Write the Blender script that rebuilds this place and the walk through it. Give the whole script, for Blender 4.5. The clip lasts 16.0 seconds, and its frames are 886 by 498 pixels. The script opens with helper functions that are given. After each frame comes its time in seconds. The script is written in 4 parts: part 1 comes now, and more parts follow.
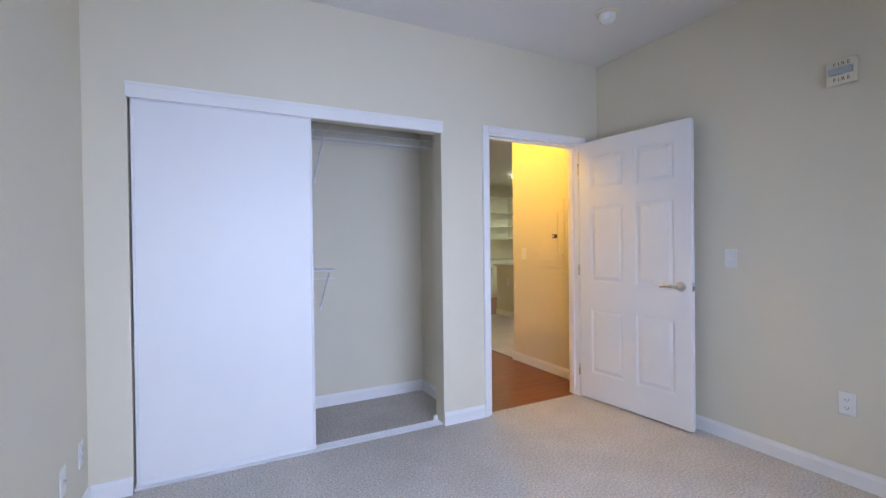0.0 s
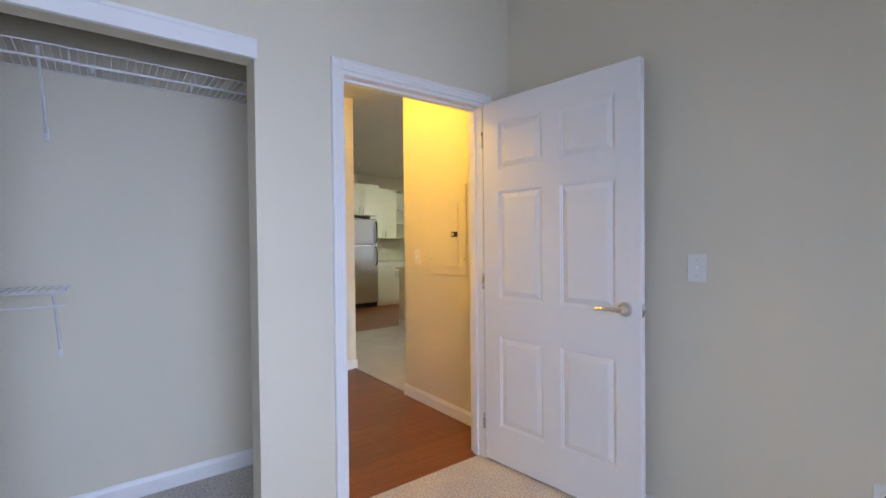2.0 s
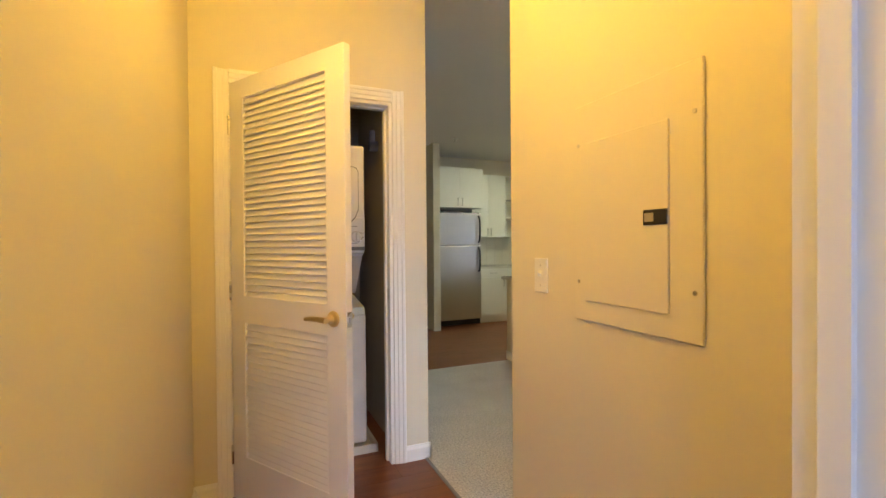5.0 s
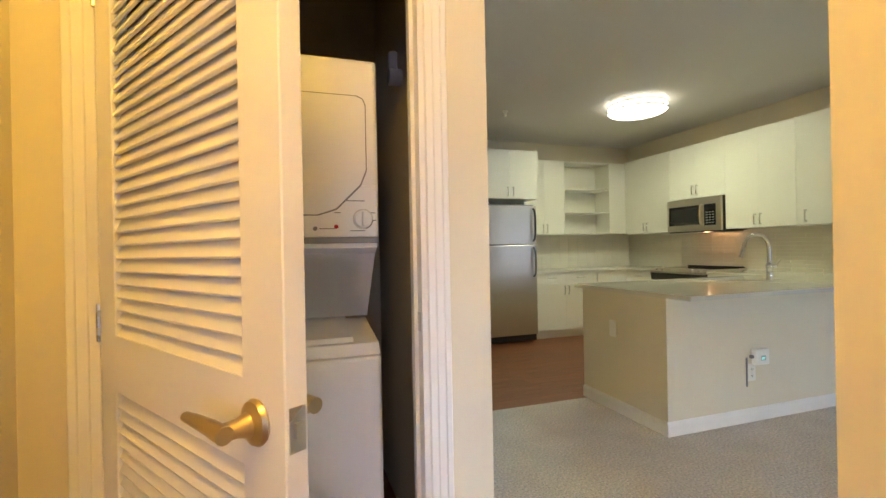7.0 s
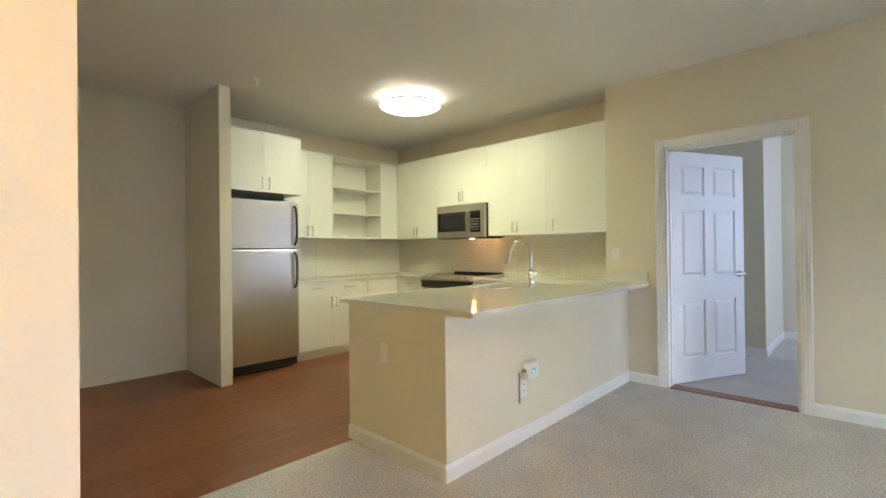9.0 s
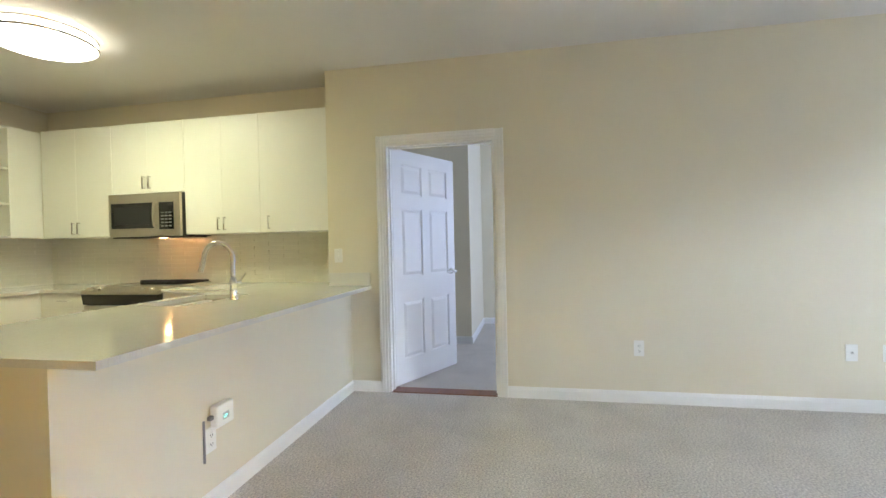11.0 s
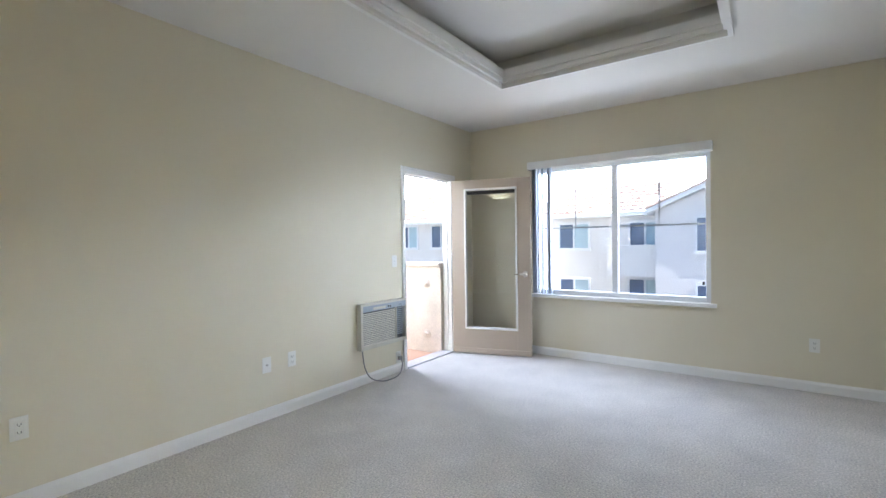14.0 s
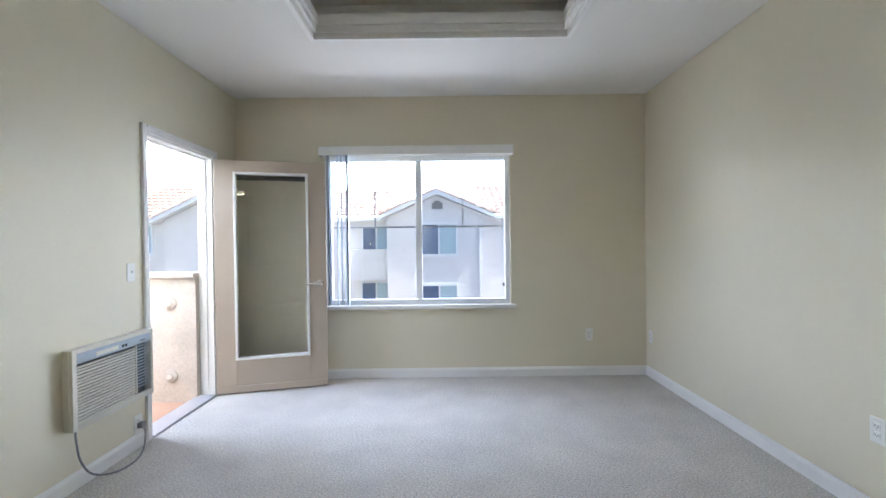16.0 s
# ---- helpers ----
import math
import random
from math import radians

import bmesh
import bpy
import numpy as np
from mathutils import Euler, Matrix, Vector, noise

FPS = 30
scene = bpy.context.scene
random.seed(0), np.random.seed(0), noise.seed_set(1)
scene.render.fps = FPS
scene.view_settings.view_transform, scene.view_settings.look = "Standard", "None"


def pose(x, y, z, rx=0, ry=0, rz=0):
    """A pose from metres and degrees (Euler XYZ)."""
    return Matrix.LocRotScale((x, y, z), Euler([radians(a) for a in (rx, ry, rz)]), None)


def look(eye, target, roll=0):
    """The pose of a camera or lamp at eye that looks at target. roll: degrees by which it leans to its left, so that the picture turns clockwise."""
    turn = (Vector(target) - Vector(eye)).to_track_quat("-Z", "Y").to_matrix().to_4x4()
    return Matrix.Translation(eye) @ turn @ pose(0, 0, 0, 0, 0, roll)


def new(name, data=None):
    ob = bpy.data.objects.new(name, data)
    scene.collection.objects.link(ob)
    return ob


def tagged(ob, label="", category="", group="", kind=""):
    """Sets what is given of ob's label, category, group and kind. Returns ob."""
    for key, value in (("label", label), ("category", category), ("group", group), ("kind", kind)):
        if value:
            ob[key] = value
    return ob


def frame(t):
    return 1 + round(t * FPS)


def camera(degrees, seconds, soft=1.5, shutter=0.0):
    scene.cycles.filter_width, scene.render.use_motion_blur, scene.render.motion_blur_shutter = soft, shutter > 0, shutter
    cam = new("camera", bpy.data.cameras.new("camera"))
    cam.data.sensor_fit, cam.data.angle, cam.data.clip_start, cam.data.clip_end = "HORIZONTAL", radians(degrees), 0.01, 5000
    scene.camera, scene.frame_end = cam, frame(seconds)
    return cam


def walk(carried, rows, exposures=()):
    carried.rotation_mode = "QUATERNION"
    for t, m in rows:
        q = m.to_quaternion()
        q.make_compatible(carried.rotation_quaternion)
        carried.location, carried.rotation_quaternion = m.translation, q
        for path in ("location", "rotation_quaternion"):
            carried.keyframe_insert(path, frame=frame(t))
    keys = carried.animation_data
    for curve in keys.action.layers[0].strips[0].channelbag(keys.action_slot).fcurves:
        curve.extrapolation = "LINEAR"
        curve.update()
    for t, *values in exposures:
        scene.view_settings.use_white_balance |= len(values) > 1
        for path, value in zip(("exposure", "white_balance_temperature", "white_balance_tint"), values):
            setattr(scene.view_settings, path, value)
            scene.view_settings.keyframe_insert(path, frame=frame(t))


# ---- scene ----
cam = camera(89.2, 16.0)

PATH = [
    (0, (-1.764, -2.712, 1.23), (-0.848, -0.934, 1.212), -0.7),
    (0.5, (-1.563, -2.569, 1.246), (-0.575, -0.83, 1.219), -0.8),
    (1, (-1.332, -2.379, 1.244), (-0.267, -0.686, 1.22), -0.7),
    (1.5, (-1.091, -2.147, 1.237), (0.05, -0.505, 1.213), -0.6),
    (2, (-0.876, -1.905, 1.239), (0.335, -0.314, 1.212), -0.6),
    (2.5, (-0.636, -1.666, 1.268), (0.592, -0.088, 1.237), -0.5),
    (3, (-0.438, -1.364, 1.265), (0.782, 0.22, 1.23), -0.4),
    (3.5, (-0.259, -1.102, 1.225), (0.91, 0.521, 1.21), -0.3),
    (4, (-0.065, -0.826, 1.242), (0.988, 0.875, 1.223), -0.3),
    (4.5, (0.064, -0.527, 1.248), (0.984, 1.249, 1.227), -0.4),
    (4.7, (0.119, -0.419, 1.244), (0.98, 1.386, 1.22), -0.4),
    (6.8, (0.519, 0.792, 1.196), (1.117, 2.701, 1.192), -1.0),
    (7, (0.546, 0.881, 1.179), (1.175, 2.78, 1.18), -1.1),
    (7.5, (0.609, 1.092, 1.188), (1.416, 2.922, 1.185), -1.0),
    (8, (0.716, 1.27, 1.18), (1.771, 2.969, 1.176), -1.1),
    (8.2, (0.784, 1.333, 1.172), (1.923, 2.977, 1.174), -0.9),
    (10.5, (1.461, 1.593, 1.202), (3.344, 2.268, 1.18), -1.3),
    (11, (1.583, 1.594, 1.21), (3.545, 1.978, 1.186), -1.3),
    (11.5, (1.612, 1.681, 1.169), (3.611, 1.622, 1.16), -1.1),
    (12, (1.623, 1.695, 1.134), (3.551, 1.166, 1.143), -1.3),
    (12.5, (1.685, 1.603, 1.154), (3.458, 0.677, 1.152), -1.3),
    (13, (1.733, 1.482, 1.217), (3.316, 0.26, 1.194), -0.9),
    (13.5, (1.923, 1.448, 1.256), (3.313, 0.01, 1.235), -0.8),
    (14, (2.11, 1.399, 1.29), (3.271, -0.229, 1.263), -0.8),
    (14.5, (2.373, 1.261, 1.27), (3.27, -0.526, 1.251), -0.8),
    (15, (2.658, 1.151, 1.272), (3.288, -0.747, 1.251), -0.7),
    (15.5, (2.919, 1.06, 1.273), (3.254, -0.912, 1.251), -0.7),
    (16, (3.152, 0.846, 1.265), (3.151, -1.153, 1.245), -0.7),
]
walk(cam, [(t, look(eye, target, roll)) for t, eye, target, roll in PATH], [(0, 1.1), (2, 1.0), (3.5, 0.9), (4.5, 0.95), (7, 1.35), (8, 1.6), (10.5, 1.85), (11.5, 1.8), (13, 1.45), (16, 1.12)])

# ---- light ----
world = bpy.data.worlds.new("sky")
scene.world = world
world.use_nodes = True
wn = world.node_tree.nodes
sky = wn.new("ShaderNodeTexSky")
sky.sky_type, sky.sun_disc = "NISHITA", False
sky.sun_elevation, sky.sun_rotation = radians(58), radians(-78)
wn["Background"].inputs[1].default_value = 0.15
world.node_tree.links.new(sky.outputs[0], wn["Background"].inputs[0])


def lamp(kind, name, m, energy, colour, **settings):
    data = bpy.data.lights.new(name, kind)
    data.energy, data.color = energy, colour
    for key, value in settings.items():
        if key == "size":
            data.shape, data.size, data.size_y = "RECTANGLE", *value
        elif key == "radius":
            data.shadow_soft_size = value
        elif key == "angle":
            data.angle = radians(value)
        elif key == "spread":
            data.spread = radians(value)
        elif key == "disk":
            data.shape, data.size = "DISK", value
    ob = new(name, data)
    ob.matrix_world = m
    return ob


SUN_FROM = Vector((-math.sin(radians(78)) * math.cos(radians(58)), math.cos(radians(78)) * math.cos(radians(58)), math.sin(radians(58))))
lamp("SUN", "sun", look(SUN_FROM * 40, (0, 0, 0)), 4.5, (1.0, 0.95, 0.87), angle=0.5)
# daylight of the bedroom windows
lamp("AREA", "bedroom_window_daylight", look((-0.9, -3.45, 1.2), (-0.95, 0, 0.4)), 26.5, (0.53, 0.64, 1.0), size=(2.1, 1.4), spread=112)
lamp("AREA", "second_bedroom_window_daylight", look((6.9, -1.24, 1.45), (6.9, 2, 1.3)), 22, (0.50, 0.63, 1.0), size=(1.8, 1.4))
# lamps added outside, out of view: sky above the window head, courtyard bounce below its sill
lamp("AREA", "living_window_fill", look((3.8, -6.8, 4.5), (3.39, -3.4, 1.4)), 330, (0.60, 0.715, 1.0), size=(9.0, 2.4))
lamp("AREA", "courtyard_fill", look((3.4, -5.4, -0.45), (3.4, -2.2, 2.4)), 60, (0.76, 0.84, 1.0), size=(6.0, 1.1))
# unseen lamp added over the balcony to brighten floor and west wall
lamp("AREA", "balcony_door_fill", look((6.5, -2.35, 2.72), (1.3, -1.6, 0.9)), 85, (0.60, 0.71, 1.0), size=(1.0, 1.1))
# hall, kitchen and hood lamps
lamp("POINT", "hall_lamp_light", pose(0.34, 0.80, 2.48), 18, (1.0, 0.59, 0.09), radius=0.12)
lamp("AREA", "kitchen_lamp_light", pose(4.01, 4.73, 2.555), 9, (0.90, 0.96, 0.58), disk=0.56)
lamp("POINT", "hood_light", pose(5.22, 4.95, 1.31), 0.6, (1.0, 0.50, 0.2), radius=0.02)

# ---- materials ----


def mat(name, colour, rough=0.6, metal=0.0, vary=0.06, scale=3.0, fine=0.0, fine_scale=200.0, bump=0.0, bump_scale=300.0, per_object=0.0, stretch=(1, 1, 1), coat=0.0, spec=0.5):
    """A paint, plastic, metal or fibre with a broad and a fine variation and a fine relief."""
    m = bpy.data.materials.new(name)
    m.use_nodes = True
    n, link = m.node_tree.nodes, m.node_tree.links.new
    b = n["Principled BSDF"]
    b.inputs["Roughness"].default_value, b.inputs["Metallic"].default_value = rough, metal
    b.inputs["Coat Weight"].default_value = coat
    b.inputs["Specular IOR Level"].default_value = spec
    co = n.new("ShaderNodeTexCoord")
    mp = n.new("ShaderNodeMapping")
    mp.inputs["Scale"].default_value = stretch
    link(co.outputs["Object"], mp.inputs["Vector"])

    def noisy(sc, detail):
        t = n.new("ShaderNodeTexNoise")
        t.inputs["Scale"].default_value, t.inputs["Detail"].default_value = sc, detail
        link(mp.outputs[0], t.inputs["Vector"])
        return t.outputs["Fac"]

    def shade(value, amount):
        r = n.new("ShaderNodeMapRange")
        r.inputs["From Min"].default_value, r.inputs["From Max"].default_value = 0.25, 0.75
        r.inputs["To Min"].default_value, r.inputs["To Max"].default_value = 1 - amount, 1 + amount
        link(value, r.inputs["Value"])
        return r.outputs[0]

    def times(a, c):
        t = n.new("ShaderNodeMath")
        t.operation = "MULTIPLY"
        link(a, t.inputs[0])
        link(c, t.inputs[1])
        return t.outputs[0]

    f = shade(noisy(scale, 4), vary)
    if fine:
        f = times(f, shade(noisy(fine_scale, 2), fine))
    if per_object:
        f = times(f, shade(n.new("ShaderNodeObjectInfo").outputs["Random"], per_object))
    v = n.new("ShaderNodeVectorMath")
    v.operation = "SCALE"
    v.inputs[0].default_value = colour
    link(f, v.inputs["Scale"])
    link(v.outputs[0], b.inputs["Base Color"])
    rr = n.new("ShaderNodeMath")
    rr.operation, rr.inputs[1].default_value = "MULTIPLY", rough
    link(shade(noisy(scale * 2.3, 3), 0.10), rr.inputs[0])
    link(rr.outputs[0], b.inputs["Roughness"])
    if bump:
        bp = n.new("ShaderNodeBump")
        bp.inputs["Strength"].default_value, bp.inputs["Distance"].default_value = bump, 0.003
        link(noisy(bump_scale, 3), bp.inputs["Height"])
        link(bp.outputs[0], b.inputs["Normal"])
    return m


def glowing(name, colour, strength):
    m = bpy.data.materials.new(name)
    m.use_nodes = True
    b = m.node_tree.nodes["Principled BSDF"]
    b.inputs["Base Color"].default_value = (*colour, 1)
    b.inputs["Emission Color"].default_value, b.inputs["Emission Strength"].default_value = (*colour, 1), strength
    return m


def clear_glass(name, tint=(1, 1, 1)):
    m = bpy.data.materials.new(name)
    m.use_nodes = True
    b = m.node_tree.nodes["Principled BSDF"]
    b.inputs["Base Color"].default_value = (*tint, 1)
    b.inputs["Roughness"].default_value, b.inputs["Transmission Weight"].default_value, b.inputs["IOR"].default_value = 0.0, 1.0, 1.45
    return m


PAINT = mat("cream wall paint", (0.72, 0.662, 0.515), 0.7, vary=0.02, scale=1.3, bump=0.12, bump_scale=140)
CEIL = mat("white ceiling paint", (0.76, 0.74, 0.70), 0.8, vary=0.02, scale=1.0, bump=0.25, bump_scale=90)
TRIM = mat("white semigloss trim", (0.82, 0.81, 0.78), 0.35, vary=0.02, bump=0.04, bump_scale=60)
DOOR = mat("white door paint", (0.80, 0.79, 0.77), 0.4, vary=0.02, bump=0.06, bump_scale=250)
SLIDE = mat("white sliding panel", (0.80, 0.79, 0.77), 0.45, vary=0.015, bump=0.03)
CARPET = mat("beige cut pile carpet", (0.56, 0.525, 0.475), 0.95, vary=0.09, scale=3.5, fine=0.36, fine_scale=95, bump=1.0, bump_scale=125, spec=0.1)
SUBFLOOR = mat("dark subfloor", (0.10, 0.05, 0.03), 0.8)
WOOD = mat("red brown vinyl plank", (0.21, 0.068, 0.026), 0.36, vary=0.22, scale=2.5, fine=0.16, fine_scale=22, bump=0.08, bump_scale=40, per_object=0.09, stretch=(1, 9, 9))
CABINET = mat("white cabinet laminate", (0.80, 0.79, 0.72), 0.38, vary=0.012)
COUNTER = mat("pale quartz", (0.70, 0.68, 0.61), 0.13, vary=0.02, fine=0.05, fine_scale=160, coat=0.2)
TILE = mat("glazed backsplash tile", (0.72, 0.70, 0.61), 0.18, vary=0.02, per_object=0.015)
GROUT = mat("tile grout", (0.78, 0.76, 0.69), 0.9)
STEEL = mat("brushed stainless steel", (0.56, 0.51, 0.43), 0.33, metal=1.0, vary=0.04, fine=0.05, fine_scale=60, stretch=(60, 60, 1))
CHROME = mat("polished chrome", (0.75, 0.75, 0.75), 0.08, metal=1.0, vary=0.01)
NICKEL = mat("satin nickel", (0.60, 0.58, 0.54), 0.28, metal=1.0, vary=0.03)
BLACK = mat("black plastic", (0.016, 0.016, 0.018), 0.35)
BLACKGLASS = mat("black oven glass", (0.01, 0.01, 0.011), 0.06, spec=0.6)
ENAMEL = mat("white appliance enamel", (0.80, 0.80, 0.80), 0.42, vary=0.01)
GREYLINE = mat("grey gasket", (0.22, 0.22, 0.23), 0.6)
PLASTIC = mat("white plastic plate", (0.80, 0.79, 0.74), 0.4, vary=0.01)
BLOCKER = mat("white light blocker", (0.78, 0.78, 0.76), 0.7, vary=0.02)
PLASTICGREY = mat("grey anodised metal", (0.52, 0.52, 0.54), 0.4, metal=0.5)
IVORY = mat("ivory plastic", (0.74, 0.69, 0.54), 0.45, vary=0.02)
SLOT = mat("dark slot", (0.05, 0.045, 0.04), 0.7)
RED = mat("red lens", (0.35, 0.02, 0.02), 0.2)
BEIGEAC = mat("beige air conditioner plastic", (0.64, 0.61, 0.52), 0.5, vary=0.02)
ACDARK = mat("dark grille inside", (0.10, 0.10, 0.10), 0.7)
ACBLUE = mat("grey blue control strip", (0.36, 0.41, 0.47), 0.45)
TAUPE = mat("taupe door paint", (0.47, 0.39, 0.31), 0.45, vary=0.02)
WIRE = mat("white vinyl coated wire", (0.78, 0.78, 0.77), 0.4)
# closet wall colour with the dark of the unlit laundry put in
LAUNDRYSHADE = mat("closet paint darkened for shade", (0.40, 0.34, 0.25), 0.75, vary=0.03, bump=0.1)
STUCCO = mat("beige stucco", (0.60, 0.52, 0.44), 0.95, vary=0.12, scale=4, fine=0.10, fine_scale=60, bump=0.6, bump_scale=90)
FACADE = mat("pale stucco", (0.80, 0.77, 0.74), 0.95, vary=0.05, scale=0.8, fine=0.05, fine_scale=30, bump=0.3, bump_scale=60)
FACADEGREY = mat("grey stucco", (0.74, 0.72, 0.72), 0.95, vary=0.05, scale=0.8, fine=0.05, fine_scale=30, bump=0.3, bump_scale=60)
TERRACOTTA = mat("clay roof tile", (0.56, 0.43, 0.37), 0.85, vary=0.2, scale=2, fine=0.12, fine_scale=25, per_object=0.15)
DECK = mat("terracotta balcony floor", (0.50, 0.30, 0.20), 0.8, vary=0.08, scale=5, fine=0.06)
ASPHALT = mat("courtyard paving", (0.16, 0.15, 0.14), 0.9, vary=0.15, scale=0.6, fine=0.1)
VINYL = mat("white window vinyl", (0.80, 0.81, 0.82), 0.4, vary=0.01)
BLIND = mat("grey blue blind slat", (0.50, 0.55, 0.64), 0.5, vary=0.03)
BRASS = mat("warm satin brass", (0.62, 0.50, 0.30), 0.3, metal=1.0)
FACADEGLASS = mat("far window glass", (0.09, 0.14, 0.24), 0.15, vary=0.1, spec=0.8)
CURTAIN = mat("pale far blind", (0.42, 0.55, 0.60), 0.5, vary=0.05)
GLASS = clear_glass("clear pane")
SCREENED = clear_glass("pane behind an insect screen", (0.78, 0.82, 0.88))
SKYPANEL = glowing("glow of the sky panel", (0.70, 0.82, 1.0), 26.0)
SHADE = glowing("lit lamp diffuser", (1.0, 0.95, 0.80), 2.4)
LEDGREEN = glowing("green display digits", (0.2, 1.0, 0.75), 2.0)
HOODGLOW = glowing("hood bulb", (1.0, 0.62, 0.3), 6.0)

# ---- mesh tools ----


def box(bm, x0, x1, y0, y1, z0, z1, bev=0.0, seg=1):
    r = bmesh.ops.create_cube(bm, size=1)
    bmesh.ops.transform(bm, matrix=Matrix.Translation(((x0 + x1) / 2, (y0 + y1) / 2, (z0 + z1) / 2)) @ Matrix.Diagonal((abs(x1 - x0), abs(y1 - y0), abs(z1 - z0), 1)), verts=r["verts"])
    if bev:
        edges = list({e for v in r["verts"] for e in v.link_edges})
        bmesh.ops.bevel(bm, geom=edges, offset=bev, segments=seg, profile=0.5, affect="EDGES")


def tube(bm, pts, r, seg=8, r_end=None):
    """A round rod along pts."""
    pts = [Vector(p) for p in pts]
    rings, side = [], None
    for i, p in enumerate(pts):
        way = (pts[min(i + 1, len(pts) - 1)] - pts[max(i - 1, 0)]).normalized()
        if side is None:
            side = way.orthogonal().normalized()
        side = (side - way * side.dot(way)).normalized()
        up = way.cross(side)
        rad = r if r_end is None else r + (r_end - r) * i / (len(pts) - 1)
        rings.append([bm.verts.new(p + rad * (math.cos(a) * side + math.sin(a) * up)) for a in (2 * math.pi * k / seg for k in range(seg))])
    for a, b in zip(rings, rings[1:]):
        for k in range(seg):
            bm.faces.new((a[k], a[(k + 1) % seg], b[(k + 1) % seg], b[k]))
    bm.faces.new(rings[0][::-1])
    bm.faces.new(rings[-1])


def lathe(bm, profile, m, seg=24):
    """A turned body: profile of (radius, height) about the z axis of m."""
    rings = []
    for r, h in profile:
        rings.append([bm.verts.new(m @ Vector((r * math.cos(2 * math.pi * k / seg), r * math.sin(2 * math.pi * k / seg), h))) for k in range(seg)])
    for a, b in zip(rings, rings[1:]):
        for k in range(seg):
            bm.faces.new((a[k], a[(k + 1) % seg], b[(k + 1) % seg], b[k]))
    bm.faces.new(rings[0][::-1])
    bm.faces.new(rings[-1])


def prism(bm, outline, axis, a, b):
    """Extrudes a 2D outline from a to b along an axis; the outline lies in the other two, in order."""
    def put(u, v, w):
        return {"x": (w, u, v), "y": (u, w, v), "z": (u, v, w)}[axis]
    lo = [bm.verts.new(put(u, v, a)) for u, v in outline]
    hi = [bm.verts.new(put(u, v, b)) for u, v in outline]
    n = len(outline)
    bm.faces.new(lo)
    bm.faces.new(hi[::-1])
    for k in range(n):
        bm.faces.new((lo[k], hi[k], hi[(k + 1) % n], lo[(k + 1) % n]))


def solid(name, bm, material, smooth=False):
    bmesh.ops.recalc_face_normals(bm, faces=bm.faces)
    me = bpy.data.meshes.new(name)
    bm.to_mesh(me)
    bm.free()
    me.materials.append(material)
    if smooth:
        me.polygons.foreach_set("use_smooth", [True] * len(me.polygons))
        me.set_sharp_from_angle(angle=radians(35))
    return new(name, me)


def thing(name, m, label, category, group=""):
    ob = new(name)
    ob.empty_display_size = 0.1
    ob.matrix_world = m
    return tagged(ob, label, category, group)


def part(owner, name, bm, material, label="", smooth=False):
    ob = solid(name, bm, material, smooth)
    ob.parent = owner
    if label:
        ob["label"] = label
    return ob


def boxes(*rows, bev=0.0, seg=1):
    bm = bmesh.new()
    for r in rows:
        box(bm, *r, bev=bev, seg=seg)
    return bm


def structure(name, bm, material, label, smooth=False):
    return tagged(solid(name, bm, material, smooth), label, "", "", "structure")


def wall(name, axis, c0, c1, u0, u1, holes=(), z0=-0.1, z1=2.70, material=None, label="cream painted drywall wall"):
    """A wall between c0 and c1 across, u0 to u1 along; holes of (u0, u1, z0, z1)."""
    us = sorted({u0, u1, *[h for q in holes for h in q[:2]]})
    bm = bmesh.new()
    for a, b in zip(us, us[1:]):
        mid = (a + b) / 2
        cuts = sorted((q[2], q[3]) for q in holes if q[0] < mid < q[1])
        low = z0
        spans = []
        for lo, hi in cuts:
            if lo > low:
                spans.append((low, lo))
            low = hi
        if low < z1:
            spans.append((low, z1))
        for lo, hi in spans:
            if axis == "x":
                box(bm, c0, c1, a, b, lo, hi)
            else:
                box(bm, a, b, c0, c1, lo, hi)
    return structure(name, bm, material or PAINT, label)


def baseboard(axis, face, out, u0, u1):
    """A skirting on the wall face, standing out by 13 mm, with an eased top."""
    bm = bmesh.new()
    d = 0.013 * out
    prism(bm, [(face, 0.0), (face + d, 0.0), (face + d, 0.066), (face + d * 0.75, 0.074), (face + d * 0.45, 0.083), (face + d * 0.4, 0.088), (face, 0.088)], "y" if axis == "x" else "x", u0, u1)
    return structure("baseboard", bm, TRIM, "white painted wooden baseboard along the wall")


def casing(axis, face, out, u0, u1, top, width=0.065):
    """Door casing on a wall face round the opening u0..u1, top; moulded in two steps."""
    bm = bmesh.new()

    def leg(a0, a1, b0, b1, d):
        lo, hi = sorted((face, face + d * out))
        if axis == "x":
            box(bm, lo, hi, a0, a1, b0, b1, bev=0.003)
        else:
            box(bm, a0, a1, lo, hi, b0, b1, bev=0.003)
    for a, s in ((u0, -1), (u1, 1)):
        leg(*sorted((a, a + s * width)), 0, top + width, 0.011)
        leg(*sorted((a + s * width * 0.35, a + s * width)), 0, top + width, 0.015)
        leg(*sorted((a + s * width * 0.72, a + s * (width + 0.002))), 0, top + width + 0.002, 0.020)
    leg(u0, u1, top, top + width, 0.011)
    leg(u0, u1, top + width * 0.35, top + width - 0.0005, 0.0152)
    leg(u0, u1, top + width * 0.72, top + width + 0.0015, 0.0203)
    return structure("trim", bm, TRIM, "white moulded door casing")


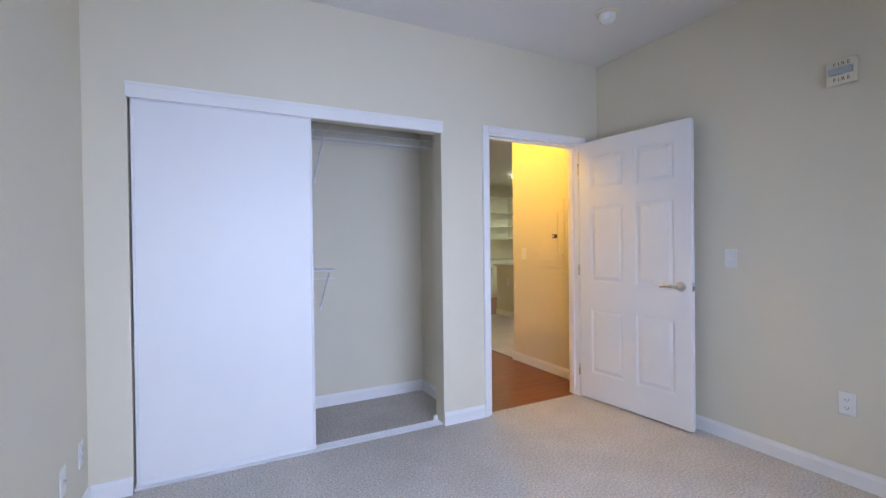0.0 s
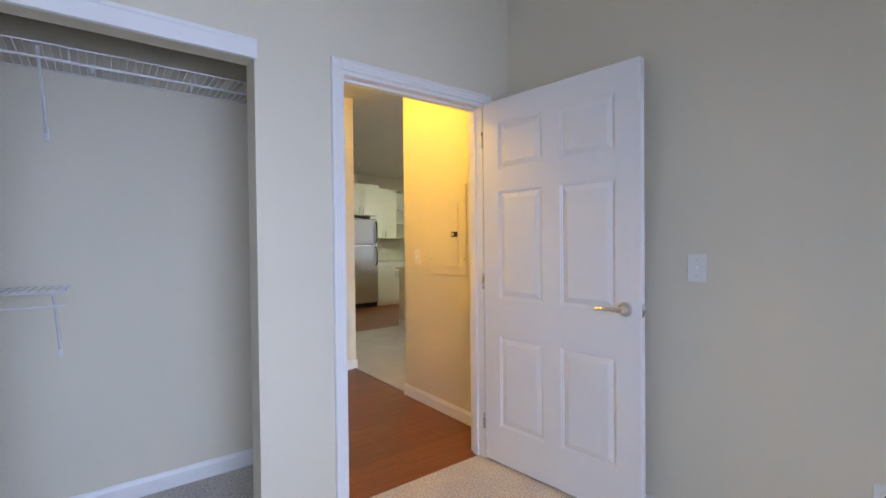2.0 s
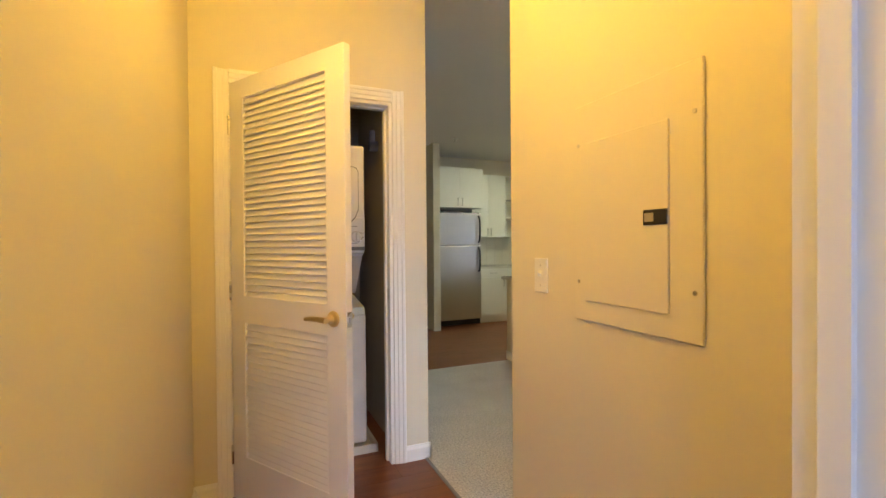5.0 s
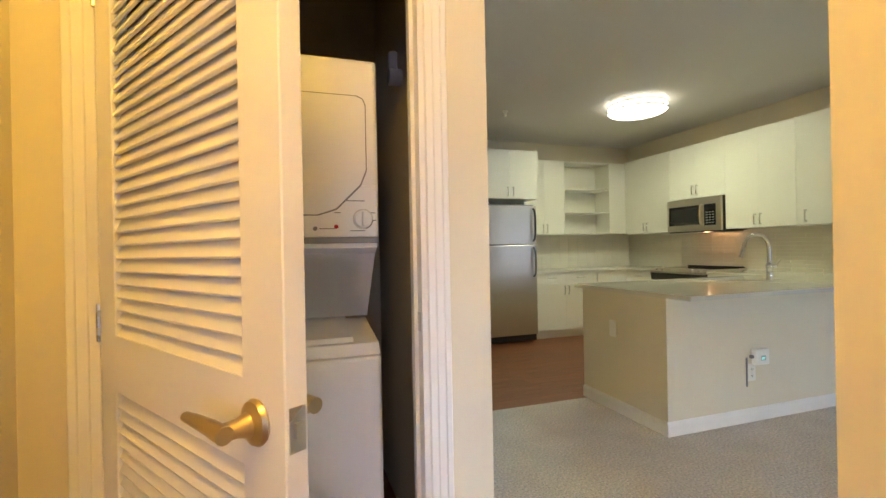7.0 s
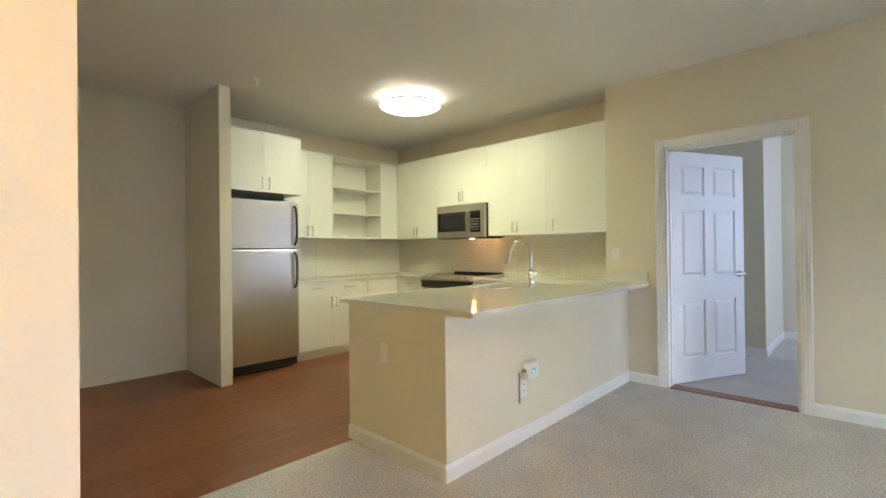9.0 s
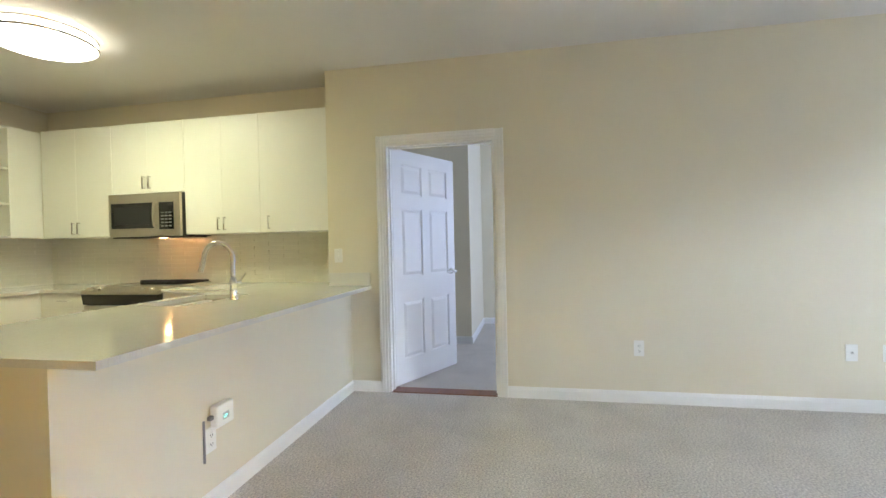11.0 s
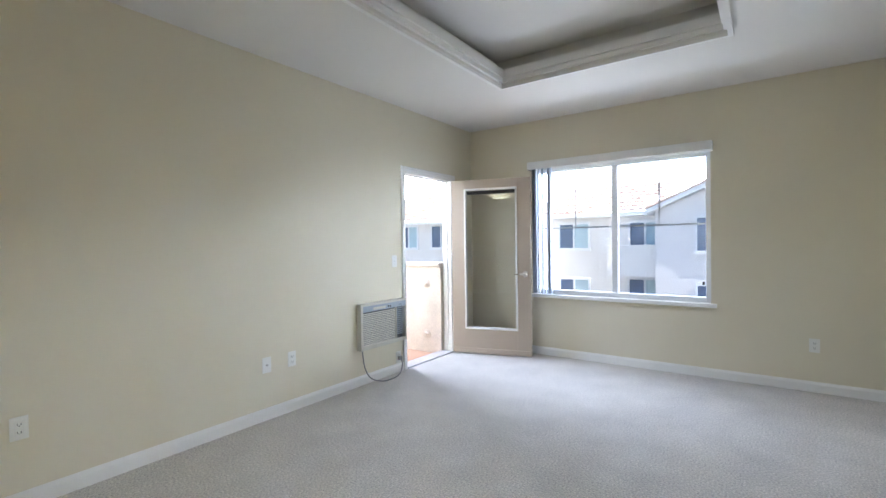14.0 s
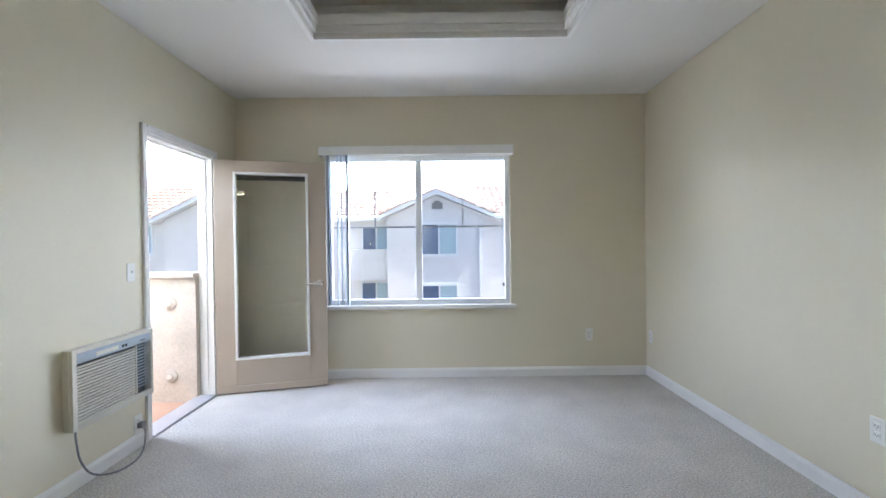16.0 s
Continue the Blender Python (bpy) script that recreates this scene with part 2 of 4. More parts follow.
def jamb(axis, c0, c1, u0, u1, top, material=None):
    bm = bmesh.new()
    t = 0.018
    for a0, a1, b0, b1 in ((u0, u0 + t, 0, top), (u1 - t, u1, 0, top), (u0 + t, u1 - t, top - t, top)):
        if axis == "x":
            box(bm, c0, c1, a0, a1, b0, b1)
            box(bm, c0 + 0.05, c0 + 0.085, a0 - 0.001 + (0.011 if a0 == u0 else -0.011 if b0 == 0 else 0), a1 + (0.011 if a0 == u0 else -0.011 if b0 == 0 else 0), b0 - (0.011 if b0 else 0), b1 - 0.001)
        else:
            box(bm, a0, a1, c0, c1, b0, b1)
            box(bm, a0 - 0.001 + (0.011 if a0 == u0 else -0.011 if b0 == 0 else 0), a1 + (0.011 if a0 == u0 else -0.011 if b0 == 0 else 0), c0 + 0.05, c0 + 0.085, b0 - (0.011 if b0 else 0), b1 - 0.001)
    return structure("trim", bm, material or TRIM, "white painted door jamb with stop")


# ---- structure ----
Z = 2.675
W = 1.075          # bedroom and hall face of the long partition
H = 1.10           # hall face of it
L = 1.217          # living room face of it
wall("wall_bedroom_west", "x", -2.43, -2.31, -3.587, 1.02)
wall("wall_south", "y", -3.587, -3.437, -2.31, 5.105, holes=[(-2.0, 0.1, 0.45, 2.0), (2.505, 4.265, 0.69, 2.12)])
wall("wall_partition", "x", W, L, -3.437, 0.06)
wall("wall_partition_hall", "x", H, L, 0.06, 1.21)
wall("wall_closet_front", "y", 0.0, 0.12, -2.31, W - 0.001, holes=[(-2.13, -0.372, -0.1, 2.0), (-0.002, 0.880, -0.1, 2.03)])
wall("wall_closet_back", "y", 0.77, 0.89, -2.31, -0.18)
wall("wall_closet_end", "x", -0.18, -0.07, 0.12, 2.18)
wall("wall_laundry_front", "y", 2.18, 2.30, -0.18, 1.13, holes=[(0.10, 0.925, -0.1, 2.03)])
wall("wall_laundry_east", "x", 1.0, 1.13, 2.30, 6.68)
wall("wall_laundry_west", "x", -0.18, -0.08, 2.30, 3.4, material=LAUNDRYSHADE, label="closet wall with its shade put into a brown colour")
wall("wall_laundry_back", "y", 3.3, 3.4, -0.08, 1.0, material=LAUNDRYSHADE, label="closet wall with its shade put into a brown colour")
# thin sheet added over the cream wall to carry the closet's painted shade
structure("wall_laundry_lining", boxes((0.985, 0.998, 2.302, 3.298, 0, 2.67)), LAUNDRYSHADE, "closet wall with its shade put into a brown colour")
wall("wall_kitchen_north", "y", 6.56, 6.68, 1.13, 5.57)
wall("wall_kitchen_east", "x", 5.45, 5.57, 3.26, 6.56)
wall("wall_living_return", "y", 3.14, 3.26, 5.225, 7.05)
wall("wall_living_east", "x", 5.105, 5.225, -3.587, 3.26, holes=[(-2.985, -2.125, -0.1, 2.03), (1.855, 2.755, -0.1, 2.03)])
wall("wall_fridge_side", "y", 5.66, 6.56, 2.57, 2.672)
wall("wall_second_bedroom_inner", "x", 6.93, 7.05, 2.31, 3.14)
wall("wall_second_bedroom_north", "y", 2.31, 2.43, 7.05, 8.42)
wall("wall_second_bedroom_east", "x", 8.30, 8.42, -1.32, 2.31)
wall("wall_second_bedroom_south", "y", -1.32, -1.20, 5.225, 8.30, holes=[(6.0, 7.8, 0.75, 2.15)])

# opaque panels added in both unseen openings, keeping the backdrop's glow out
structure("window_2", boxes((-1.999, 0.099, -3.58, -3.56, 0.451, 1.999)), BLOCKER, "unseen white panel added to block the backdrop's light")
structure("window_3", boxes((6.001, 7.799, -1.315, -1.295, 0.751, 2.149)), BLOCKER, "unseen white panel added to block the backdrop's light")

TX0, TX1, TY0, TY1 = 2.30, 4.0, -2.19, 1.0
structure("ceiling", boxes(
    (-2.43, TX0, -3.587, 6.68, Z, 2.80), (TX1, 5.225, -3.587, 6.68, Z, 2.80), (TX0, TX1, -3.587, TY0, Z, 2.80), (TX0, TX1, TY1, 6.68, Z, 2.80),
    (5.225, 8.42, -1.32, 3.26, Z, 2.80), (5.225, 5.57, 3.26, 6.68, Z, 2.80)), CEIL, "white textured ceiling")
bm = boxes((TX0 - 0.16, TX1 + 0.16, TY0 - 0.16, TY1 + 0.16, 2.94, 3.12))
for a, b, c, d in ((TX0 - 0.16, TX0 - 0.11, TY0 - 0.16, TY1 + 0.16), (TX1 + 0.11, TX1 + 0.16, TY0 - 0.16, TY1 + 0.16), (TX0 - 0.11, TX1 + 0.11, TY0 - 0.16, TY0 - 0.11), (TX0 - 0.11, TX1 + 0.11, TY1 + 0.11, TY1 + 0.16)):
    box(bm, a, b, c, d, 2.80, 2.94)
structure("ceiling_tray", bm, CEIL, "white raised tray ceiling with a shadowed cove")


def ring(bm, inset, z0, z1, t):
    a, b, c, d = TX0 + inset, TX1 - inset, TY0 + inset, TY1 - inset
    box(bm, a - t, a, c - t, d + t, z0, z1)
    box(bm, b, b + t, c - t, d + t, z0, z1)
    box(bm, a, b, c - t, c, z0, z1)
    box(bm, a, b, d, d + t, z0, z1)


bm = bmesh.new()
ring(bm, -0.002, 2.655, 2.695, 0.03)
ring(bm, 0.022, 2.697, 2.735, 0.022)
ring(bm, 0.034, 2.737, 2.808, 0.034)
structure("trim_tray", bm, TRIM, "white stepped crown moulding round the ceiling tray")

# floors
structure("floor_bedroom_carpet", boxes((-2.31, W, -3.437, 0.05, -0.1, 0.0), (-2.31, -0.18, 0.05, 0.77, -0.1, -0.001)), CARPET, "beige cut pile carpet")
structure("floor_living_carpet", boxes((1.113, 5.105, -3.437, 3.87, -0.1, 0.0)), CARPET, "beige cut pile carpet")
structure("floor_second_bedroom_carpet", boxes((5.235, 8.30, -1.20, 3.14, -0.1, 0.0)), CARPET, "pale cut pile carpet")
hall_floor = structure("floor_hall", boxes((-0.18, 1.113, 0.05, 3.4, -0.1, -0.008)), SUBFLOOR, "red brown wood plank floor")
kitchen_floor = structure("floor_kitchen", boxes((1.113, 5.45, 3.87, 6.56, -0.1, -0.008)), SUBFLOOR, "red brown wood plank floor")
structure("trim_carpet_strip", boxes((1.103, 1.121, 1.21, 2.18, -0.004, 0.006), bev=0.002), GREYLINE, "thin metal carpet edge strip")
structure("trim_threshold", boxes((5.10, 5.23, 1.875, 2.735, -0.01, 0.007), bev=0.003), WOOD, "brown wooden door threshold")
structure("trim_balcony_threshold", boxes((5.09, 5.245, -2.965, -2.145, -0.02, 0.014), bev=0.004), PLASTICGREY, "grey metal balcony door threshold")

# trim
for row in (("y", 0.0, -1, -2.31, -2.13), ("y", 0.0, -1, -0.372, -0.048), ("x", -2.31, 1, -3.437, 0.0), ("x", W, -1, -3.437, 0.0), ("y", -3.437, 1, -2.31, W),
            ("y", 0.77, -1, -2.31, -0.18), ("x", -0.18, -1, 0.12, 0.757), ("x", H, -1, 0.12, 1.21), ("y", 1.21, 1, H - 0.013, L + 0.013), ("y", 2.18, -1, 0.992, 1.143), ("x", 1.13, 1, 2.167, 6.56),
            ("y", 2.18, -1, -0.07, 0.033), ("x", -0.07, 1, 0.12, 2.167),
            ("x", L, 1, -3.424, 1.21), ("y", -3.437, 1, L, 5.105), ("x", 5.105, -1, -3.424, -3.037), ("x", 5.105, -1, -2.073, 1.788), ("x", 5.105, -1, 2.822, 3.075),
            ("x", 6.93, -1, 2.31, 3.14), ("y", 2.31, -1, 6.917, 8.30), ("x", 8.30, -1, -1.2, 2.297), ("y", 3.14, -1, 5.225, 6.917)):
    baseboard(*row)
casing("y", 0.0, -1, -0.002, 0.880, 2.03, width=0.045)
casing("y", 0.12, 1, -0.002, 0.880, 2.03, width=0.045)
jamb("y", 0.0, 0.12, -0.002, 0.880, 2.03)
casing("y", 2.18, -1, 0.10, 0.925, 2.03)
jamb("y", 2.18, 2.30, 0.10, 0.925, 2.03)
casing("x", 5.105, -1, 1.855, 2.755, 2.03)
jamb("x", 5.105, 5.225, 1.855, 2.755, 2.03)
casing("x", 5.105, -1, -2.985, -2.125, 2.03, width=0.05)
jamb("x", 5.105, 5.225, -2.985, -2.125, 2.03)

# ---- doors ----


def lever(owner, x, z, y, side, toward, metal):
    """A lever handle with a round rose on the face y of a leaf."""
    bm = bmesh.new()
    lathe(bm, [(0.031, 0.0), (0.033, 0.004), (0.030, 0.010), (0.018, 0.016), (0.013, 0.03), (0.012, 0.05)], Matrix.Translation((x, y, z)) @ pose(0, 0, 0, -90 * side, 0, 0), 20)
    yy = y + side * 0.052
    tube(bm, [(x - toward * 0.012, yy, z), (x + toward * 0.03, yy, z + 0.002), (x + toward * 0.075, yy, z + 0.001), (x + toward * 0.115, yy - side * 0.004, z - 0.004)], 0.0125, 12, 0.008)
    return part(owner, "lever_handle", bm, metal, "satin metal lever handle", True)


def hinges(owner, zs, y, metal):
    bm = bmesh.new()
    for z in zs:
        tube(bm, [(-0.004, y, z - 0.045), (-0.004, y, z + 0.045)], 0.007, 8)
        box(bm, -0.004, 0.004, min(y, y * 0.2), max(y, y * 0.2), z - 0.045, z + 0.045)
    part(owner, "hinge", bm, metal, "metal butt hinges", True)


def panel_door(m, width, handle_metal, label, hinge_side):
    """A six-panel moulded door; hinge at the origin, leaf along +x."""
    ob = thing("panel_door", m, label, "door")
    t, z0, z1 = 0.018, 0.012, 2.022
    st, mid = 0.115, 0.105
    pw = (width - 2 * st - mid) / 2
    rows = ((0.22, 0.72), (0.93, 1.52), (1.64, 1.90))
    bm = bmesh.new()
    for a, b in ((0.003, st), (st + pw, st + pw + mid), (width - st, width)):
        box(bm, a, b, -t, t, z0, z1, bev=0.002)
    for a, b in ((z0, rows[0][0]), (rows[0][1], rows[1][0]), (rows[1][1], rows[2][0]), (rows[2][1], z1)):
        for c in (st, st + pw + mid):
            box(bm, c - 0.003, c + pw + 0.003, -t + 0.0001, t - 0.0001, a, b)
    part(ob, "frame", bm, DOOR)
    for a, b in rows:
        for c in (st, st + pw + mid):
            bm = bmesh.new()
            box(bm, c - 0.002, c + pw + 0.002, -t + 0.010, t - 0.010, a - 0.002, b + 0.002)
            for s in (-1, 1):
                lo, hi = (a + 0.014, b - 0.014)
                ring1 = [bm.verts.new(p) for p in ((c + 0.014, s * (t - 0.010), lo), (c + pw - 0.014, s * (t - 0.010), lo), (c + pw - 0.014, s * (t - 0.010), hi), (c + 0.014, s * (t - 0.010), hi))]
                k = 0.026
                ring2 = [bm.verts.new(p) for p in ((c + 0.014 + k, s * (t - 0.002), lo + k), (c + pw - 0.014 - k, s * (t - 0.002), lo + k), (c + pw - 0.014 - k, s * (t - 0.002), hi - k), (c + 0.014 + k, s * (t - 0.002), hi - k))]
                for q in range(4):
                    bm.faces.new((ring1[q], ring1[(q + 1) % 4], ring2[(q + 1) % 4], ring2[q]))
                bm.faces.new(ring2)
                for e in ((c, c + 0.008, a, b), (c + pw - 0.008, c + pw, a, b), (c + 0.008, c + pw - 0.008, a, a + 0.008), (c + 0.008, c + pw - 0.008, b - 0.008, b)):
                    box(bm, e[0], e[1], min(s * (t - 0.010), s * (t - 0.005)), max(s * (t - 0.010), s * (t - 0.005)), e[2], e[3])
            part(ob, "panel", bm, DOOR)
    for s in (-1, 1):
        lever(ob, width - 0.07, 0.94, s * t, s, -1, handle_metal)
    part(ob, "latch_plate", boxes((width - 0.001, width + 0.0015, -0.012, 0.012, 0.91, 0.97), (width, width + 0.008, -0.006, 0.006, 0.93, 0.95)), NICKEL)
    hinges(ob, (0.22, 1.02, 1.82), hinge_side * t, NICKEL)
    return ob


panel_door(pose(0.877, -0.006, 0, 0, 0, -84.1), 0.893, NICKEL, "open white six panel bedroom door against the wall", -1)
panel_door(pose(5.21, 2.745, 0, 0, 0, -26), 0.885, NICKEL, "half open white six panel door to the second bedroom", 1)


def louver_door(m, width):
    ob = thing("louver_door", m, "open white louvered laundry closet door with satin lever", "door")
    t, z0, z1, st = 0.017, 0.012, 2.022, 0.11
    bm = bmesh.new()
    box(bm, 0.003, st, -t, t, z0, z1, bev=0.002)
    box(bm, width - st, width, -t, t, z0, z1, bev=0.002)
    for a, b in ((z0, 0.235), (0.875, 1.0), (1.935, z1)):
        box(bm, st - 0.002, width - st + 0.002, -t + 0.0002, t - 0.0002, a, b)
    part(ob, "frame", bm, DOOR)
    me = None
    for lo, hi in ((0.24, 0.875), (1.005, 1.935)):
        n = int((hi - lo) / 0.0285)
        for k in range(n):
            if me is None:
                bm = bmesh.new()
                box(bm, st - 0.004, width - st + 0.004, -0.024, 0.024, -0.004, 0.004, bev=0.002)
                s = part(ob, "slat", bm, DOOR)
                me = s.data
            else:
                s = new("slat", me)
                s.parent = ob
            s.location = (0, 0, lo + 0.013 + k * (hi - lo) / n)
            s.rotation_euler = (radians(63), 0, 0)
    for s in (-1, 1):
        lever(ob, width - 0.068, 0.945, s * t, s, -1, BRASS)
    part(ob, "latch_plate", boxes((width - 0.001, width + 0.0015, -0.012, 0.012, 0.915, 0.975), (width, width + 0.009, -0.006, 0.006, 0.935, 0.955)), NICKEL)
    hinges(ob, (0.22, 1.02, 1.82), -t, NICKEL)
    bm = bmesh.new()
    tube(bm, [(width - 0.1, -0.02, 0.035), (width - 0.1, -0.075, 0.022)], 0.006, 8)
    part(ob, "door_stop", bm, PLASTIC, "small white door stop")
    return ob


louver_door(pose(0.118, 2.165, 0, 0, 0, -57), 0.785)

# balcony door with a full pane
bd = thing("balcony_door", pose(5.09, -2.98, 0, 0, 0, 196), "open taupe balcony door with a full glass pane", "door")
wd, t, zt = 0.915, 0.022, 2.01
part(bd, "frame", boxes((0.0, 0.155, -t, t, 0.02, zt), (wd - 0.155, wd, -t, t, 0.02, zt), (0.155, wd - 0.155, -t, t, 0.02, 0.30), (0.155, wd - 0.155, -t, t, 1.90, zt), bev=0.002), TAUPE)
bm = boxes((0.15, 0.172, -t - 0.008, t + 0.008, 0.29, 1.91), (wd - 0.172, wd - 0.15, -t - 0.008, t + 0.008, 0.29, 1.91), (0.172, wd - 0.172, -t - 0.008, t + 0.008, 0.29, 0.312), (0.172, wd - 0.172, -t - 0.008, t + 0.008, 1.888, 1.91), bev=0.003)
part(bd, "glazing_bead", bm, TRIM, "white glazing bead")
pane = part(bd, "pane", boxes((0.17, wd - 0.17, -0.003, 0.003, 0.31, 1.89)), GLASS, "clear glass pane")
pane.visible_shadow = False
part(bd, "blind_rail", boxes((0.175, wd - 0.175, 0.006, 0.02, 1.845, 1.885)), ACDARK, "dark raised blind rail")
part(bd, "kick_strip", boxes((0.005, wd - 0.005, -t - 0.006, t + 0.006, 0.012, 0.07), bev=0.003), TAUPE)
for s in (-1, 1):
    lever(bd, wd - 0.06, 0.93, s * t, s, -1, NICKEL)
hinges(bd, (0.22, 1.02, 1.82), t, NICKEL)

# ---- bedroom ----
structure("trim_closet_header", boxes((-2.135, -0.365, -0.022, 0.0, 1.985, 2.06), (-2.135, -0.365, -0.026, 0.0, 2.045, 2.062), bev=0.002), TRIM, "white wooden closet header board")
structure("trim_closet_track", boxes((-2.13, -0.372, 0.02, 0.028, 0, 0.014), (-2.13, -0.372, 0.052, 0.06, 0, 0.014), (-2.13, -0.372, 0.084, 0.092, 0, 0.014), (-2.13, -0.372, 0.02, 0.092, 0, 0.004)), ENAMEL, "white metal sliding door floor track")


def sliding_door(x0, x1, y):
    ob = thing("sliding_door", pose(x0, y, 0), "plain white sliding closet door in a metal frame", "closet door", "closet sliding doors")
    w = x1 - x0
    part(ob, "panel", boxes((0.012, w - 0.012, -0.008, 0.008, 0.03, 2.0)), SLIDE)
    part(ob, "edge_frame", boxes((0, 0.014, -0.013, 0.013, 0.016, 2.01), (w - 0.014, w, -0.013, 0.013, 0.016, 2.01), (0.014, w - 0.014, -0.012, 0.012, 0.016, 0.045), (0.014, w - 0.014, -0.012, 0.012, 1.985, 2.01), bev=0.002), ENAMEL, "white metal edge frame")


sliding_door(-2.12, -1.225, 0.038)
sliding_door(-2.10, -1.255, 0.072)


def wire_shelf(x0, x1, y0, y1, z, brackets):
    """A ventilated wire shelf with a dropped front rail and slanting braces."""
    ob = thing("wire_shelf", pose(x0, y1, z), "white vinyl coated wire closet shelf on wall braces", "shelf", "closet wire shelves")
    bm = bmesh.new()
    w, d = x1 - x0, y1 - y0
    for y, zz in ((-0.01, 0), (-d, 0), (-d, -0.055), (-d * 0.5, -0.005)):
        tube(bm, [(0, y, zz), (w, y, zz)], 0.0036, 6)
    n = int(w / 0.028)
    for k in range(n + 1):
        x = 0.004 + (w - 0.008) * k / n
        tube(bm, [(x, -0.005, 0.004), (x, -d, 0.004)], 0.0018, 4)
    for k in range(0, n + 1, 8):
        x = 0.004 + (w - 0.008) * k / n
        tube(bm, [(x, -d, 0.004), (x, -d - 0.001, -0.055)], 0.0024, 5)
    part(ob, "wire_grid", bm, WIRE)
    for x in brackets:
        bm = bmesh.new()
        tube(bm, [(x - x0, -d + 0.01, -0.01), (x - x0, -0.012, -0.28)], 0.0055, 6)
        box(bm, x - x0 - 0.008, x - x0 + 0.008, -0.008, -0.0005, -0.32, -0.26, bev=0.002)
        part(ob, "brace", bm, WIRE)
    for k in range(1, 6):
        x = w * k / 6
        part(ob, "rod_hook", boxes((x - 0.004, x + 0.004, -d - 0.006, -d + 0.004, -0.085, -0.05)), WIRE)
    return ob


wire_shelf(-2.31, -0.181, 0.42, 0.769, 2.03, (-1.95, -1.06))
wire_shelf(-2.31, -0.99, 0.44, 0.769, 1.06, (-1.95, -1.03))
bm = bmesh.new()
lathe(bm, [(0.013, 0), (0.016, 0.004), (0.016, 0.035), (0.012, 0.045)], pose(-0.39, 0.10, 0.0))
tagged(solid("closet_door_guide", bm, PLASTIC, True), "small white plastic sliding door guide on the floor", "door guide")


def wall_plate(name, m, label, category, group="", form="outlet"):
    """A screwed cover plate in the plane y = 0 of m, facing -y."""
    ob = thing(name, m, label, category, group)
    part(ob, "plate", boxes((-0.036, 0.036, -0.006, 0.0, -0.058, 0.058), bev=0.003, seg=2), PLASTIC)
    if form == "outlet":
        for z in (-0.02, 0.02):
            part(ob, "socket", boxes((-0.017, 0.017, -0.0085, -0.005, z - 0.0155, z + 0.0155), bev=0.003), PLASTIC)
            part(ob, "slots", boxes((-0.008, -0.0055, -0.0092, -0.008, z - 0.004, z + 0.006), (0.0055, 0.008, -0.0092, -0.008, z - 0.004, z + 0.006), (-0.002, 0.002, -0.0092, -0.008, z - 0.010, z - 0.006)), SLOT)
    elif form == "switch":
        bm = boxes((-0.006, 0.006, -0.008, -0.004, -0.013, 0.013))
        box(bm, -0.004, 0.004, -0.018, -0.006, -0.002, 0.008, bev=0.0015)
        part(ob, "toggle", bm, PLASTIC)
        for z in (-0.034, 0.034):
            part(ob, "screw", boxes((-0.003, 0.003, -0.0072, -0.005, z - 0.003, z + 0.003), bev=0.001), NICKEL)
    elif form == "jack":
        bm = bmesh.new()
        lathe(bm, [(0.009, 0), (0.009, 0.006), (0.005, 0.007), (0.005, 0.014)], pose(0, -0.005, 0, 90), 12)
        part(ob, "coax_jack", bm, NICKEL, "", True)
    return ob


EAST, WEST, SOUTH, NORTH = 90, -90, 180, 0   # the wall that a plate hangs on
wall_plate("light_switch", pose(W, -1.068, 1.125, 0, 0, -90), "white toggle light switch on a cream wall", "light switch", "light switches", "switch")
wall_plate("power_outlet", pose(W, -1.635, 0.405, 0, 0, -90), "white duplex power outlet on a cream wall", "outlet", "power outlets")
wall_plate("power_outlet", pose(-2.31, -0.14, 0.30, 0, 0, 90), "white duplex power outlet on a cream wall", "outlet", "power outlets")
wall_plate("cable_outlet", pose(-2.31, -0.42, 0.30, 0, 0, 90), "white cable jack plate on a cream wall", "outlet", "cable outlets", "jack")

fs = thing("fire_alarm_strobe", pose(W, -1.625, 2.07, 0, 0, -90), "ivory fire alarm strobe on a cream wall", "fire alarm")
part(fs, "body", boxes((-0.062, 0.062, -0.032, 0, -0.06, 0.062), bev=0.004, seg=2), IVORY)
part(fs, "lens", boxes((-0.045, 0.05, -0.046, -0.03, -0.012, 0.022), bev=0.006, seg=2), mat("strobe lens", (0.42, 0.45, 0.48), 0.12), "clear strobe lens")


def words(owner, name, text, size, m, material):
    cu = bpy.data.curves.new(name, "FONT")
    cu.body, cu.size, cu.extrude, cu.align_x, cu.align_y = text, size, 0.0004, "CENTER", "CENTER"
    tmp = bpy.data.objects.new(name, cu)
    me = bpy.data.meshes.new_from_object(tmp)
    me.materials.append(material)
    ob = new(name, me)
    ob.parent = owner
    ob.matrix_local = m
    return ob


words(fs, "lettering", "F I R E", 0.026, pose(0.003, -0.0326, 0.041, 90), SLOT)
words(fs, "lettering", "F I R E", 0.026, pose(0.003, -0.0326, -0.036, 90), SLOT)

sd = thing("smoke_detector", pose(0.47, -0.67, Z, 180), "round white ceiling smoke detector", "smoke detector")
bm = bmesh.new()
lathe(bm, [(0.073, 0), (0.073, 0.008), (0.066, 0.012)], Matrix.Identity(4), 32)
part(sd, "base", bm, IVORY, "", True)
bm = bmesh.new()
lathe(bm, [(0.05, 0.012), (0.05, 0.03), (0.042, 0.052), (0.028, 0.058)], Matrix.Identity(4), 32)
part(sd, "head", bm, PLASTIC, "", True)
